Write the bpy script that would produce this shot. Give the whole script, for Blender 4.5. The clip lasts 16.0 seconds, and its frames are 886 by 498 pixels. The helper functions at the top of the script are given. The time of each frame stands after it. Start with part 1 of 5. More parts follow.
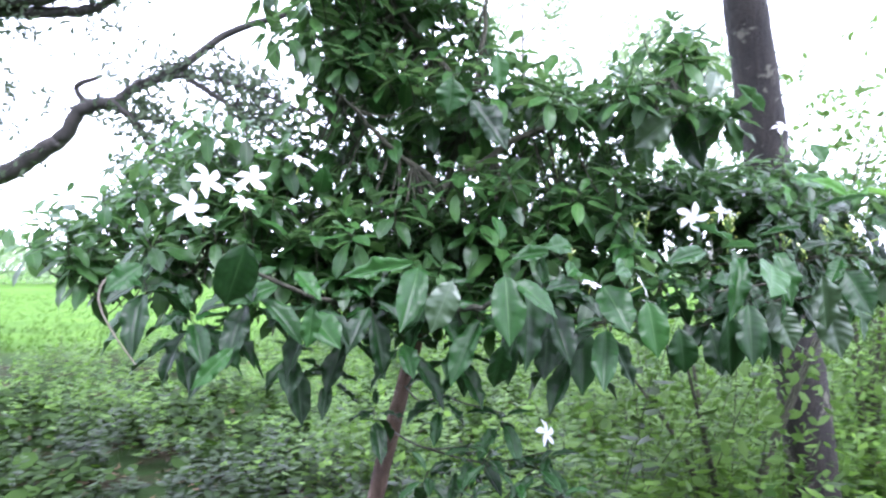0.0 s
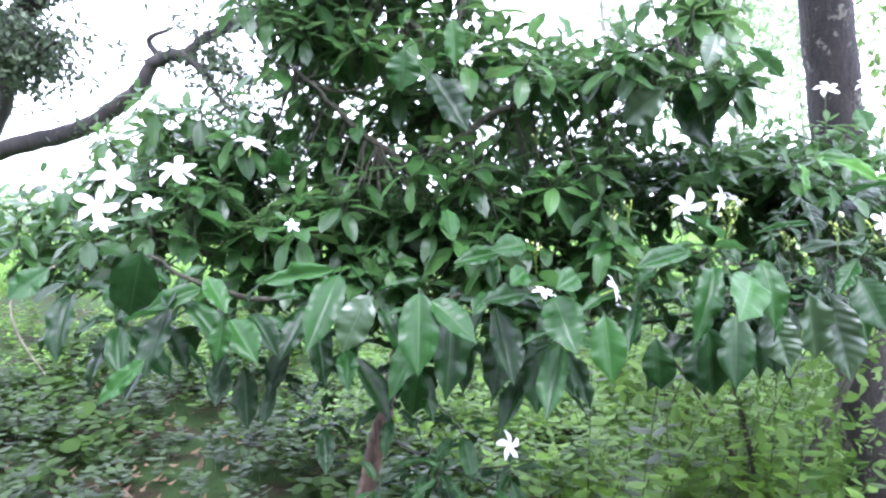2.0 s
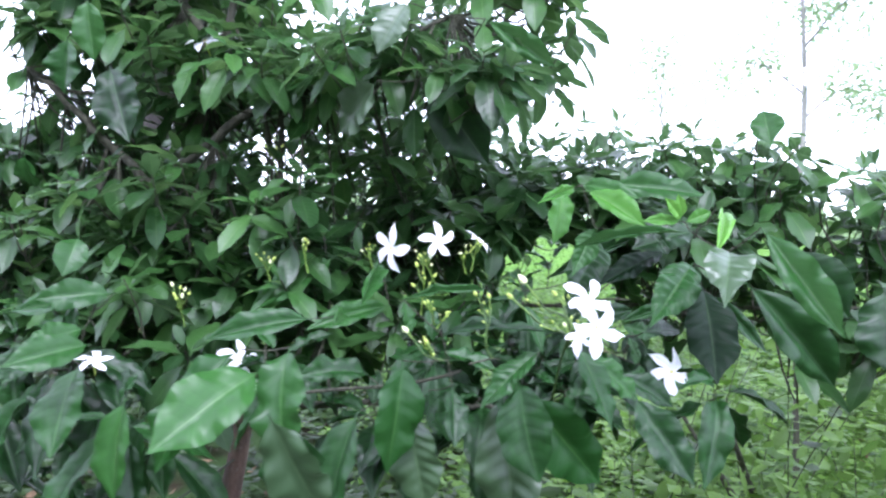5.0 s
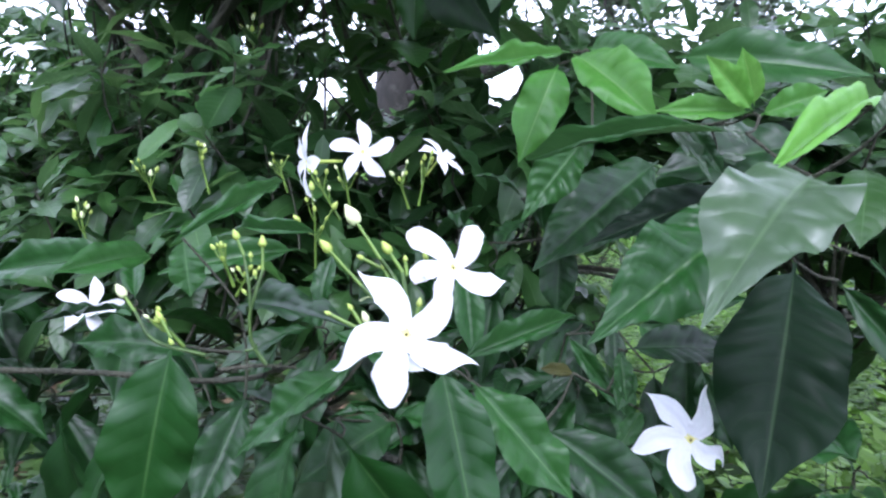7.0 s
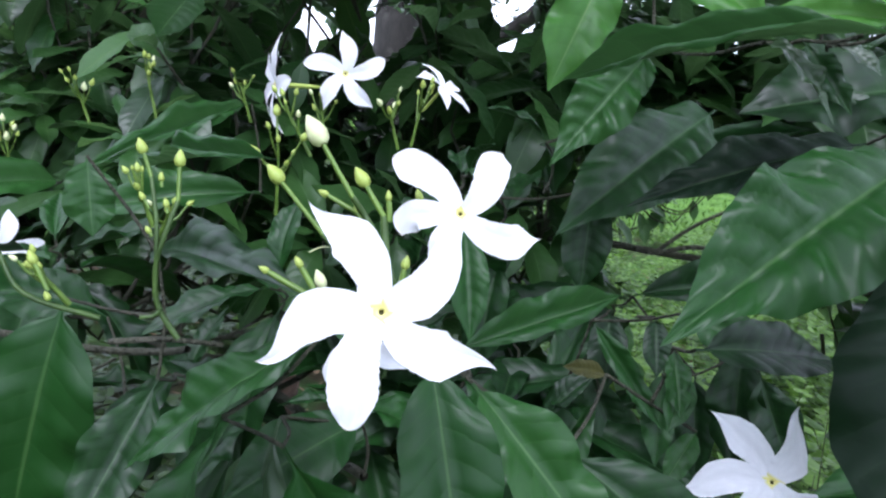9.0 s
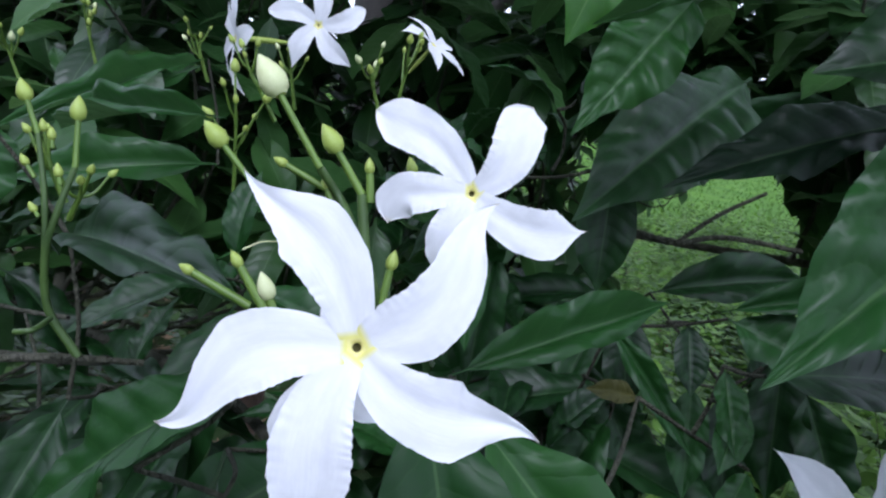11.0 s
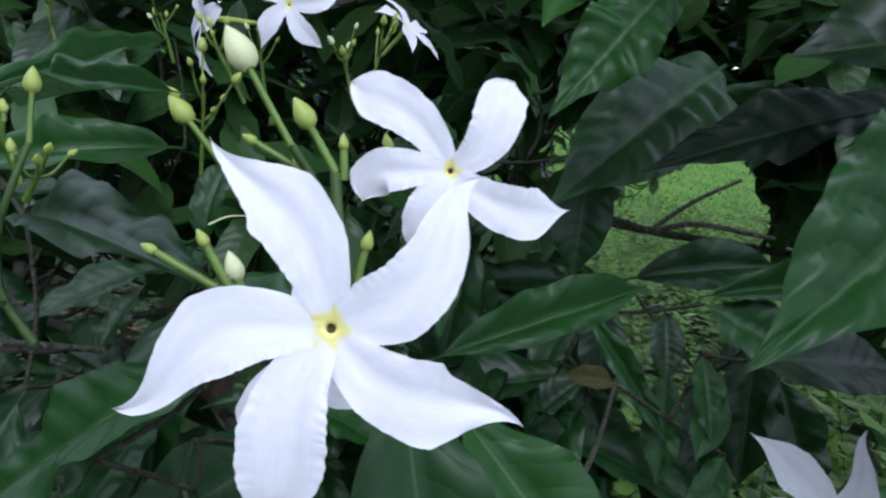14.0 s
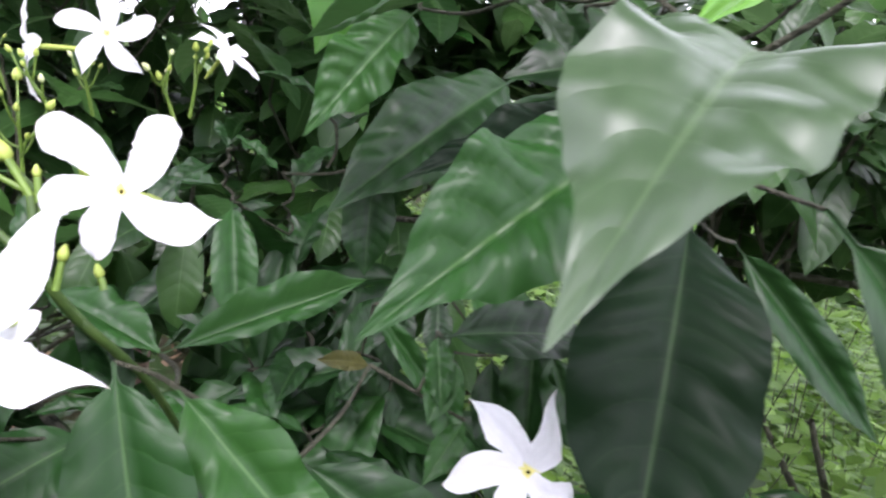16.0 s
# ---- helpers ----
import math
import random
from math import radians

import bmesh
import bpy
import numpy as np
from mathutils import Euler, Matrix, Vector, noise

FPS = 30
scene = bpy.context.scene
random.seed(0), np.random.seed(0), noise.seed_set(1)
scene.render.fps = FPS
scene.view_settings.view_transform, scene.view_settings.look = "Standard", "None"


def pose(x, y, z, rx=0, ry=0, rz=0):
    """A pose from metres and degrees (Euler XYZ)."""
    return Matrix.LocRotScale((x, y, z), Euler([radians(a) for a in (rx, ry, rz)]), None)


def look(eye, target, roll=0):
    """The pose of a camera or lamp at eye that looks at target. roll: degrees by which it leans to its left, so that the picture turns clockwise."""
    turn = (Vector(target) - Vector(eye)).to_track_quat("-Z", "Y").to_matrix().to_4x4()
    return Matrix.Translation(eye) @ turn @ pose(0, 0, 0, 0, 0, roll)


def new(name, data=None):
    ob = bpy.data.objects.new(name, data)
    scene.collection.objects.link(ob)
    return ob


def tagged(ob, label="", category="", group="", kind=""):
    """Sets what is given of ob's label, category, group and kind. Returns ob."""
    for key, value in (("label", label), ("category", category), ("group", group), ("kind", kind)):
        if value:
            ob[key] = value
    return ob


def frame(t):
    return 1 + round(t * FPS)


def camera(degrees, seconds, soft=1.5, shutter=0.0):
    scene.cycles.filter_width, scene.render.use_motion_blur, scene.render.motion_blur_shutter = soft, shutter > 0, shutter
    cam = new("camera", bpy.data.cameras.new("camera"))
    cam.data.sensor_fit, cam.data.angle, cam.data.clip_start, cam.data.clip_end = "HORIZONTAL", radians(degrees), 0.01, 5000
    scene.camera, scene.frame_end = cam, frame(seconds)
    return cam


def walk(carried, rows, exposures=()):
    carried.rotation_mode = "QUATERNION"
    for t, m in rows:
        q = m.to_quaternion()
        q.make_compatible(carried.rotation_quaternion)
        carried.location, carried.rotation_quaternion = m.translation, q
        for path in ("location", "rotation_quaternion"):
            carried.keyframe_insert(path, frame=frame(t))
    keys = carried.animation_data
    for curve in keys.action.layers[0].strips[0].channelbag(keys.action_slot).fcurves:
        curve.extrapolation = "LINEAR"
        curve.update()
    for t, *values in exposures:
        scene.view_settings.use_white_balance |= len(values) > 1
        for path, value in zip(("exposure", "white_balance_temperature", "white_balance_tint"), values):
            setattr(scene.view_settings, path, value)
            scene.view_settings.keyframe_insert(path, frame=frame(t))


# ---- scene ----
cam = camera(65.8, 16.0, soft=2.3, shutter=0.4)
PATH = [
    (0, (0.14176, -0.40111, 1.17721), (0.13948, 1.59799, 1.23710), 0.06),
    (0.5, (0.27652, -0.35049, 1.21186), (0.09239, 1.64031, 1.15882), -0.23),
    (1, (0.35224, -0.32107, 1.21986), (0.10177, 1.65854, 1.08422), 0.29),
    (1.5, (0.33879, -0.29576, 1.23943), (0.09677, 1.68529, 1.10951), 0.17),
    (2, (0.34471, -0.26641, 1.26191), (0.11697, 1.71795, 1.15959), 0.20),
    (2.5, (0.44501, -0.22599, 1.29206), (0.19731, 1.75643, 1.19907), 0.27),
    (3, (0.59520, -0.16795, 1.30041), (0.23717, 1.79947, 1.26802), 2.12),
    (3.5, (0.65325, -0.07761, 1.29511), (0.26132, 1.88322, 1.25615), 2.71),
    (4, (0.70765, 0.03166, 1.30695), (0.28795, 1.98660, 1.26157), 2.33),
    (4.5, (0.82363, 0.09765, 1.31794), (0.32816, 2.03404, 1.24787), 1.77),
    (5, (0.96422, 0.17380, 1.32369), (0.21929, 2.02632, 1.20849), 2.34),
    (5.2, (0.98382, 0.21180, 1.33071), (0.21285, 2.05072, 1.17587), 3.46),
    (7.3, (1.04029, 0.60198, 1.29375), (-0.33301, 2.01535, 0.95252), 4.86),
    (7.5, (1.03174, 0.60812, 1.29043), (-0.34947, 2.00985, 0.93346), 5.43),
    (8, (1.00812, 0.62235, 1.28596), (-0.32272, 2.06791, 0.91282), 6.86),
    (8.5, (0.99164, 0.63466, 1.28370), (-0.31385, 2.10397, 0.91383), 7.65),
    (9, (0.97501, 0.64370, 1.27515), (-0.30369, 2.13061, 0.88271), 8.46),
    (9.2, (0.97092, 0.64803, 1.27295), (-0.29030, 2.14876, 0.87653), 8.88),
    (11.3, (0.93294, 0.68392, 1.26490), (-0.27714, 2.21323, 0.82115), 9.87),
    (11.5, (0.93147, 0.68519, 1.26347), (-0.27261, 2.21851, 0.81723), 9.82),
    (12, (0.92260, 0.68790, 1.25667), (-0.27122, 2.22473, 0.79521), 10.14),
    (12.5, (0.91907, 0.68795, 1.25491), (-0.26978, 2.22391, 0.77800), 10.31),
    (13, (0.92133, 0.68624, 1.25664), (-0.24369, 2.23731, 0.76990), 10.76),
    (13.5, (0.92455, 0.68531, 1.25857), (-0.23044, 2.24724, 0.78276), 10.63),
    (14, (0.93257, 0.68429, 1.26302), (-0.21230, 2.26095, 0.81204), 10.51),
    (14.5, (0.94572, 0.68415, 1.26462), (-0.17501, 2.28434, 0.83642), 10.13),
    (15, (0.95962, 0.68555, 1.26638), (-0.13286, 2.31146, 0.86275), 9.72),
    (15.5, (0.97289, 0.68896, 1.26969), (-0.07072, 2.34770, 0.87036), 9.41),
    (16, (0.99591, 0.69316, 1.27784), (-0.00467, 2.37660, 0.87181), 8.81),
]
walk(cam, [(t, look(eye, target, roll)) for t, eye, target, roll in PATH],
     exposures=[(0, 2.68, 5550, 28), (2.5, 2.95, 5550, 29), (5.0, 2.45, 5500, 25), (7.5, 1.9, 5400, 24), (9.0, 1.55, 5550, 20),
                (11.5, 0.8, 5400, 19.5), (13.5, 0.70, 5400, 19.5), (14.5, 0.9, 5650, 20), (15.2, 1.25, 5950, 23), (16, 2.15, 6200, 27)])

# ---- world and sun: a bright overcast day ----
world = bpy.data.worlds.new("overcast_sky")
scene.world = world
world.use_nodes = True
wn, wl = world.node_tree.nodes, world.node_tree.links
wn.clear()
sky = wn.new("ShaderNodeTexSky")
sky.sky_type, sky.sun_disc = "NISHITA", False
sky.sun_elevation, sky.sun_rotation = radians(58), radians(20)
cloud = wn.new("ShaderNodeMix")
cloud.data_type = "RGBA"
cloud.inputs["Factor"].default_value = 0.88
cloud.inputs["B"].default_value = (11.0, 11.4, 11.6, 1)
wl.new(sky.outputs["Color"], cloud.inputs["A"])
back = wn.new("ShaderNodeBackground")
back.inputs["Strength"].default_value = 0.1
wl.new(cloud.outputs["Result"], back.inputs["Color"])
wo = wn.new("ShaderNodeOutputWorld")
wl.new(back.outputs["Background"], wo.inputs["Surface"])

sun_data = bpy.data.lights.new("sun", "SUN")
sun_data.energy, sun_data.angle, sun_data.color = 1.0, radians(25), (1.0, 0.97, 0.92)
sun = new("sun", sun_data)
sun.matrix_world = look((0, 0, 10), (-1.6, 3.5, 4.0))


# ---- materials ----
class Nodes:
    """A material's node tree, with short calls to add and join nodes."""

    def __init__(self, name):
        self.mat = bpy.data.materials.new(name)
        self.mat.use_nodes = True
        self.tree = self.mat.node_tree
        self.tree.nodes.clear()

    def add(self, kind, **values):
        node = self.tree.nodes.new(kind)
        for key, value in values.items():
            if isinstance(value, bpy.types.NodeSocket):
                self.tree.links.new(value, node.inputs[key])
            else:
                node.inputs[key].default_value = value
        return node

    def math(self, op, a, b=0.0, c=0.0):
        node = self.tree.nodes.new("ShaderNodeMath")
        node.operation = op
        for n, value in enumerate((a, b, c)):
            if isinstance(value, bpy.types.NodeSocket):
                self.tree.links.new(value, node.inputs[n])
            else:
                node.inputs[n].default_value = value
        return node.outputs[0]

    def ramp(self, value, a, b, lo=0.0, hi=1.0):
        node = self.tree.nodes.new("ShaderNodeMapRange")
        node.interpolation_type = "SMOOTHSTEP"
        self.tree.links.new(value, node.inputs[0])
        for n, v in zip((1, 2, 3, 4), (a, b, lo, hi)):
            node.inputs[n].default_value = v
        return node.outputs[0]

    def mix(self, factor, a, b):
        node = self.tree.nodes.new("ShaderNodeMix")
        node.data_type = "RGBA"
        for key, value in (("Factor", factor), ("A", a), ("B", b)):
            sockets = [s for s in node.inputs if s.name == key and (s.type == "RGBA" or key == "Factor")]
            if isinstance(value, bpy.types.NodeSocket):
                self.tree.links.new(value, sockets[0])
            else:
                sockets[0].default_value = value
        return node.outputs["Result"] if node.outputs["Result"].type == "RGBA" else [o for o in node.outputs if o.type == "RGBA"][0]

    def noise(self, scale, detail=3.0, coords=None, rough=0.55):
        node = self.add("ShaderNodeTexNoise", Scale=scale, Detail=detail, Roughness=rough)
        if coords is not None:
            self.tree.links.new(coords, node.inputs["Vector"])
        return node.outputs["Fac"]

    def coords(self, which="Object"):
        return self.tree.nodes.new("ShaderNodeTexCoord").outputs[which]

    def bump(self, height, strength, distance):
        return self.add("ShaderNodeBump", Height=height, Strength=strength, Distance=distance).outputs["Normal"]

    def done(self, shader):
        out = self.tree.nodes.new("ShaderNodeOutputMaterial")
        self.tree.links.new(shader, out.inputs["Surface"])
        return self.mat


def rgb(r, g, b):
    return (r, g, b, 1.0)


def leaf_material(name, dark, light, thin, gloss=0.34, islands=False, veins=9.0, translucent=0.22, shine=1.38):
    """Waxy leaf: midrib and side veins along the blade, quilted relief, blotches, a little light through it."""
    n = Nodes(name)
    if islands:
        rnd = n.tree.nodes.new("ShaderNodeNewGeometry").outputs["Random Per Island"]
    else:
        rnd = n.tree.nodes.new("ShaderNodeObjectInfo").outputs["Random"]
    uv = n.add("ShaderNodeSeparateXYZ", Vector=n.coords("UV"))
    across = n.math("MULTIPLY", n.math("ABSOLUTE", n.math("SUBTRACT", uv.outputs[0], 0.5)), 2.0)
    along = uv.outputs[1]
    midrib = n.ramp(across, 0.015, 0.05, 1.0, 0.0)
    sway = n.math("MULTIPLY", n.noise(5.0, 2.0, n.coords("UV")), 0.035)
    s = n.math("MULTIPLY", n.math("ADD", sway, n.math("SUBTRACT", along, n.math("MULTIPLY", n.math("POWER", across, 1.3), 0.14))), veins)
    saw = n.math("MULTIPLY", n.math("ABSOLUTE", n.math("SUBTRACT", n.math("FRACT", s), 0.5)), 2.0)
    vein = n.math("MULTIPLY", n.ramp(saw, 0.86, 0.99), n.ramp(across, 0.55, 0.95, 1.0, 0.1))
    wide = n.add("ShaderNodeTexNoise", Scale=9.0, Detail=4.0)
    n.tree.links.new(n.coords("Object"), wide.inputs["Vector"])
    blot = n.ramp(wide.outputs["Fac"], 0.35, 0.7)
    grain = n.noise(240.0, 3.0, n.coords("Object"))
    base = n.mix(n.math("ADD", n.math("MULTIPLY", n.math("POWER", rnd, 1.6), 0.7), n.math("MULTIPLY", blot, 0.3)), dark, light)
    base = n.mix(n.math("MULTIPLY", vein, 0.07), base, thin)
    base = n.mix(n.math("MULTIPLY", midrib, 0.42), base, thin)
    base = n.mix(n.math("MULTIPLY", n.ramp(grain, 0.66, 0.8), 0.18), base, rgb(0.10, 0.10, 0.03))
    height = n.math("ADD", n.math("MULTIPLY", n.math("POWER", saw, 2.0), -0.8), n.math("MULTIPLY", midrib, -0.9))
    height = n.math("ADD", height, n.math("MULTIPLY", grain, 0.06))
    normal = n.bump(height, 0.16, 0.0016 if not islands else 0.0014)
    rough = n.math("ADD", gloss, n.math("MULTIPLY", n.math("ADD", blot, grain), 0.09))
    p = n.add("ShaderNodeBsdfPrincipled", **{"Base Color": base, "Roughness": rough, "Normal": normal, "IOR": 1.43 if islands else shine})
    t = n.add("ShaderNodeBsdfTranslucent", Color=n.mix(0.5, base, thin))
    m = n.add("ShaderNodeMixShader", Fac=translucent)
    n.tree.links.new(p.outputs[0], m.inputs[1])
    n.tree.links.new(t.outputs[0], m.inputs[2])
    return n.done(m.outputs[0])


def foliage_material(name, dark, light, gloss=0.5, translucent=0.3):
    """Small far leaves, each leaf a shade of its own."""
    n = Nodes(name)
    rnd = n.tree.nodes.new("ShaderNodeNewGeometry").outputs["Random Per Island"]
    blot = n.noise(3.0, 2.0, n.coords("Object"))
    base = n.mix(n.math("ADD", n.math("MULTIPLY", rnd, 0.65), n.math("MULTIPLY", n.ramp(blot, 0.35, 0.65), 0.35)), dark, light)
    p = n.add("ShaderNodeBsdfPrincipled", **{"Base Color": base, "Roughness": gloss, "Specular IOR Level": 0.2})
    t = n.add("ShaderNodeBsdfTranslucent", Color=base)
    m = n.add("ShaderNodeMixShader", Fac=translucent)
    n.tree.links.new(p.outputs[0], m.inputs[1])
    n.tree.links.new(t.outputs[0], m.inputs[2])
    return n.done(m.outputs[0])


def bark_material(name, dark, light, patch, scale=14.0):
    n = Nodes(name)
    co = n.add("ShaderNodeMapping", Vector=n.coords("Object"))
    co.inputs["Scale"].default_value = (1.0, 1.0, 0.35)
    ridges = n.noise(scale, 6.0, co.outputs[0], 0.7)
    fine = n.noise(scale * 7, 4.0, n.coords("Object"))
    spots = n.noise(scale * 0.45, 5.0, n.coords("Object"), 0.75)
    base = n.mix(n.ramp(ridges, 0.35, 0.65), dark, light)
    base = n.mix(n.math("MULTIPLY", n.ramp(spots, 0.585, 0.64), 0.75), base, patch)
    base = n.mix(n.math("MULTIPLY", fine, 0.3), base, dark)
    height = n.math("ADD", ridges, n.math("MULTIPLY", fine, 0.25))
    p = n.add("ShaderNodeBsdfPrincipled", **{"Base Color": base, "Roughness": 0.85, "Normal": n.bump(height, 0.9, 0.02)})
    return n.done(p.outputs[0])


def petal_material():
    """White waxy petal with faint lengthwise veins, a bruise here and there."""
    n = Nodes("white_petal")
    uv = n.add("ShaderNodeSeparateXYZ", Vector=n.coords("UV"))
    rnd = n.tree.nodes.new("ShaderNodeObjectInfo").outputs["Random"]
    streak = n.add("ShaderNodeMapping", Vector=n.coords("UV"))
    streak.inputs["Scale"].default_value = (26.0, 1.6, 1.0)
    lines = n.noise(1.0, 3.0, streak.outputs[0])
    blot = n.noise(6.0, 4.0, n.coords("UV"))
    base = n.mix(n.ramp(blot, 0.35, 0.75), rgb(0.80, 0.80, 0.83), rgb(0.86, 0.86, 0.89))
    base = n.mix(n.ramp(uv.outputs[1], 0.045, 0.092, 0.95, 0.0), base, rgb(0.80, 0.76, 0.20))
    tip = n.math("MULTIPLY", n.ramp(uv.outputs[1], 0.955, 1.0), 0.55)
    base = n.mix(tip, base, rgb(0.62, 0.55, 0.36))
    speck = n.noise(34.0, 2.0, n.coords("UV"))
    base = n.mix(n.math("MULTIPLY", n.ramp(speck, 0.77, 0.80), 0.45), base, rgb(0.50, 0.40, 0.24))
    height = n.math("ADD", lines, n.math("MULTIPLY", blot, 1.2))
    p = n.add("ShaderNodeBsdfPrincipled", **{"Base Color": base, "Roughness": 0.55, "Normal": n.bump(height, 0.055, 0.005)})
    t = n.add("ShaderNodeBsdfTranslucent", Color=base)
    m = n.add("ShaderNodeMixShader", Fac=0.25)
    n.tree.links.new(p.outputs[0], m.inputs[1])
    n.tree.links.new(t.outputs[0], m.inputs[2])
    return n.done(m.outputs[0])


def plain_material(name, a, b, rough, scale=60.0, translucent=0.0):
    n = Nodes(name)
    f = n.noise(scale, 3.0, n.coords("Object"))
    base = n.mix(n.ramp(f, 0.3, 0.7), a, b)
    p = n.add("ShaderNodeBsdfPrincipled", **{"Base Color": base, "Roughness": rough, "Normal": n.bump(f, 0.1, 0.0002)})
    if not translucent:
        return n.done(p.outputs[0])
    t = n.add("ShaderNodeBsdfTranslucent", Color=base)
    m = n.add("ShaderNodeMixShader", Fac=translucent)
    n.tree.links.new(p.outputs[0], m.inputs[1])
    n.tree.links.new(t.outputs[0], m.inputs[2])
    return n.done(m.outputs[0])


def ground_material():
    """Bare soil and leaf litter under the trees, mown lawn further off, mottled where they meet."""
    n = Nodes("soil_and_lawn")
    co = n.coords("Object")
    pos = n.add("ShaderNodeSeparateXYZ", Vector=co)
    wob = n.noise(0.35, 4.0, co)
    edge = n.math("ADD", pos.outputs[1], n.math("MULTIPLY", n.math("SUBTRACT", wob, 0.5), 5.0))
    lawn = n.ramp(edge, 8.6, 11.0)
    open_patch = n.math("ADD", pos.outputs[0], n.math("MULTIPLY", n.math("SUBTRACT", wob, 0.5), 1.6))
    open_patch = n.math("ADD", open_patch, n.ramp(pos.outputs[1], 3.6, 6.0, 0.0, 2.2))
    lawn = n.math("MAXIMUM", lawn, n.math("MULTIPLY", n.math("MULTIPLY", n.ramp(open_patch, -0.6, 0.5), n.ramp(pos.outputs[1], 1.7, 2.6)), 0.9))
    crumbs = n.noise(22.0, 6.0, co, 0.7)
    moss = n.noise(2.2, 5.0, co)
    # soil tones darkened to carry the tree shade lying on them
    soil = n.mix(n.ramp(crumbs, 0.3, 0.7), rgb(0.012, 0.0095, 0.005), rgb(0.032, 0.025, 0.013))
    soil = n.mix(n.math("MULTIPLY", n.ramp(moss, 0.36, 0.56), 0.85), soil, rgb(0.020, 0.046, 0.010))
    patches = n.noise(0.8, 6.0, co, 0.65)
    turf = n.noise(45.0, 5.0, co, 0.75)
    grass = n.mix(n.ramp(patches, 0.3, 0.7), rgb(0.048, 0.115, 0.014), rgb(0.090, 0.180, 0.024))
    grass = n.mix(n.math("MULTIPLY", n.ramp(turf, 0.35, 0.7), 0.5), grass, rgb(0.04, 0.09, 0.012))
    base = n.mix(lawn, soil, grass)
    height = n.math("ADD", crumbs, n.math("MULTIPLY", turf, 0.6))
    p = n.add("ShaderNodeBsdfPrincipled", **{"Base Color": base, "Roughness": 0.95, "Specular IOR Level": 0.08, "Normal": n.bump(height, 0.8, 0.03)})
    return n.done(p.outputs[0])


LEAF = leaf_material("dark_leaf", rgb(0.003, 0.016, 0.003), rgb(0.015, 0.066, 0.010), rgb(0.05, 0.11, 0.035), 0.36, translucent=0.14)
# Shaded copy of the dark leaf: the shade is put into its base colour
SHADED = leaf_material("shaded_leaf", rgb(0.002, 0.011, 0.003), rgb(0.004, 0.018, 0.004), rgb(0.04, 0.08, 0.03), 0.44, translucent=0.08, shine=1.25)
RICH = leaf_material("rich_green_leaf", rgb(0.008, 0.042, 0.006), rgb(0.012, 0.056, 0.008), rgb(0.07, 0.15, 0.04), 0.34, translucent=0.16, shine=1.36)
FRESH = leaf_material("fresh_leaf", rgb(0.013, 0.054, 0.010), rgb(0.028, 0.100, 0.017), rgb(0.12, 0.23, 0.08), 0.30, translucent=0.3)
BRIGHT = leaf_material("bright_leaf", rgb(0.042, 0.155, 0.018), rgb(0.075, 0.215, 0.030), rgb(0.20, 0.34, 0.10), 0.32, translucent=0.4)
YOUNG = leaf_material("young_leaf", rgb(0.075, 0.23, 0.025), rgb(0.13, 0.32, 0.045), rgb(0.28, 0.44, 0.12), 0.36, translucent=0.35)
# Paler base than the other leaves: sky sheen is put into the colour
PALE = leaf_material("pale_sheen_leaf", rgb(0.026, 0.054, 0.021), rgb(0.046, 0.086, 0.036), rgb(0.10, 0.16, 0.075), 0.29, translucent=0.2, shine=1.55)
YELLOW = leaf_material("yellowed_leaf", rgb(0.040, 0.042, 0.006), rgb(0.075, 0.068, 0.010), rgb(0.12, 0.11, 0.03), 0.5)
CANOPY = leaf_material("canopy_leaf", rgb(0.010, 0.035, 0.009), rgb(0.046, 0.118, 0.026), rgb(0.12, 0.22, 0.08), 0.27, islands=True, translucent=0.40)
# Fresh green copy of the canopy leaf, with backlight put into its colour
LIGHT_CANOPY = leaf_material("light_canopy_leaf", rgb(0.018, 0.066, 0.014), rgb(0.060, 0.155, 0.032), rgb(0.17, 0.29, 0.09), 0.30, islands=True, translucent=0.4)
PETAL = petal_material()
THROAT = plain_material("yellow_throat", rgb(0.78, 0.70, 0.20), rgb(0.84, 0.79, 0.36), 0.6, 300.0)
HOLE = plain_material("throat_shade", rgb(0.035, 0.034, 0.006), rgb(0.075, 0.068, 0.012), 0.9, 300.0)
STALK = plain_material("green_stalk", rgb(0.075, 0.14, 0.018), rgb(0.13, 0.215, 0.032), 0.45, 120.0)
DARK_STALK = plain_material("dark_green_stalk", rgb(0.030, 0.062, 0.012), rgb(0.060, 0.110, 0.022), 0.5, 120.0)
BUD = plain_material("pale_green_bud", rgb(0.26, 0.36, 0.05), rgb(0.46, 0.55, 0.13), 0.45, 90.0, 0.15)
WHITE_BUD = plain_material("cream_bud", rgb(0.55, 0.62, 0.24), rgb(0.80, 0.82, 0.54), 0.45, 90.0, 0.15)
TWIG = bark_material("brown_twig", rgb(0.026, 0.028, 0.014), rgb(0.060, 0.060, 0.034), rgb(0.10, 0.095, 0.066), 60.0)
BARK = bark_material("shrub_bark", rgb(0.05, 0.028, 0.02), rgb(0.12, 0.075, 0.052), rgb(0.18, 0.155, 0.125), 30.0)
TREE_BARK = bark_material("grey_tree_bark", rgb(0.008, 0.006, 0.005), rgb(0.024, 0.019, 0.015), rgb(0.15, 0.145, 0.11), 17.0)
# Bark of the far trees, its colour paled to stand in for haze
FAR_BARK = bark_material("hazed_far_bark", rgb(0.14, 0.135, 0.12), rgb(0.22, 0.21, 0.19), rgb(0.28, 0.27, 0.24), 3.0)
DARK_BARK = bark_material("dark_tree_bark", rgb(0.010, 0.009, 0.007), rgb(0.030, 0.026, 0.022), rgb(0.06, 0.056, 0.048), 5.0)
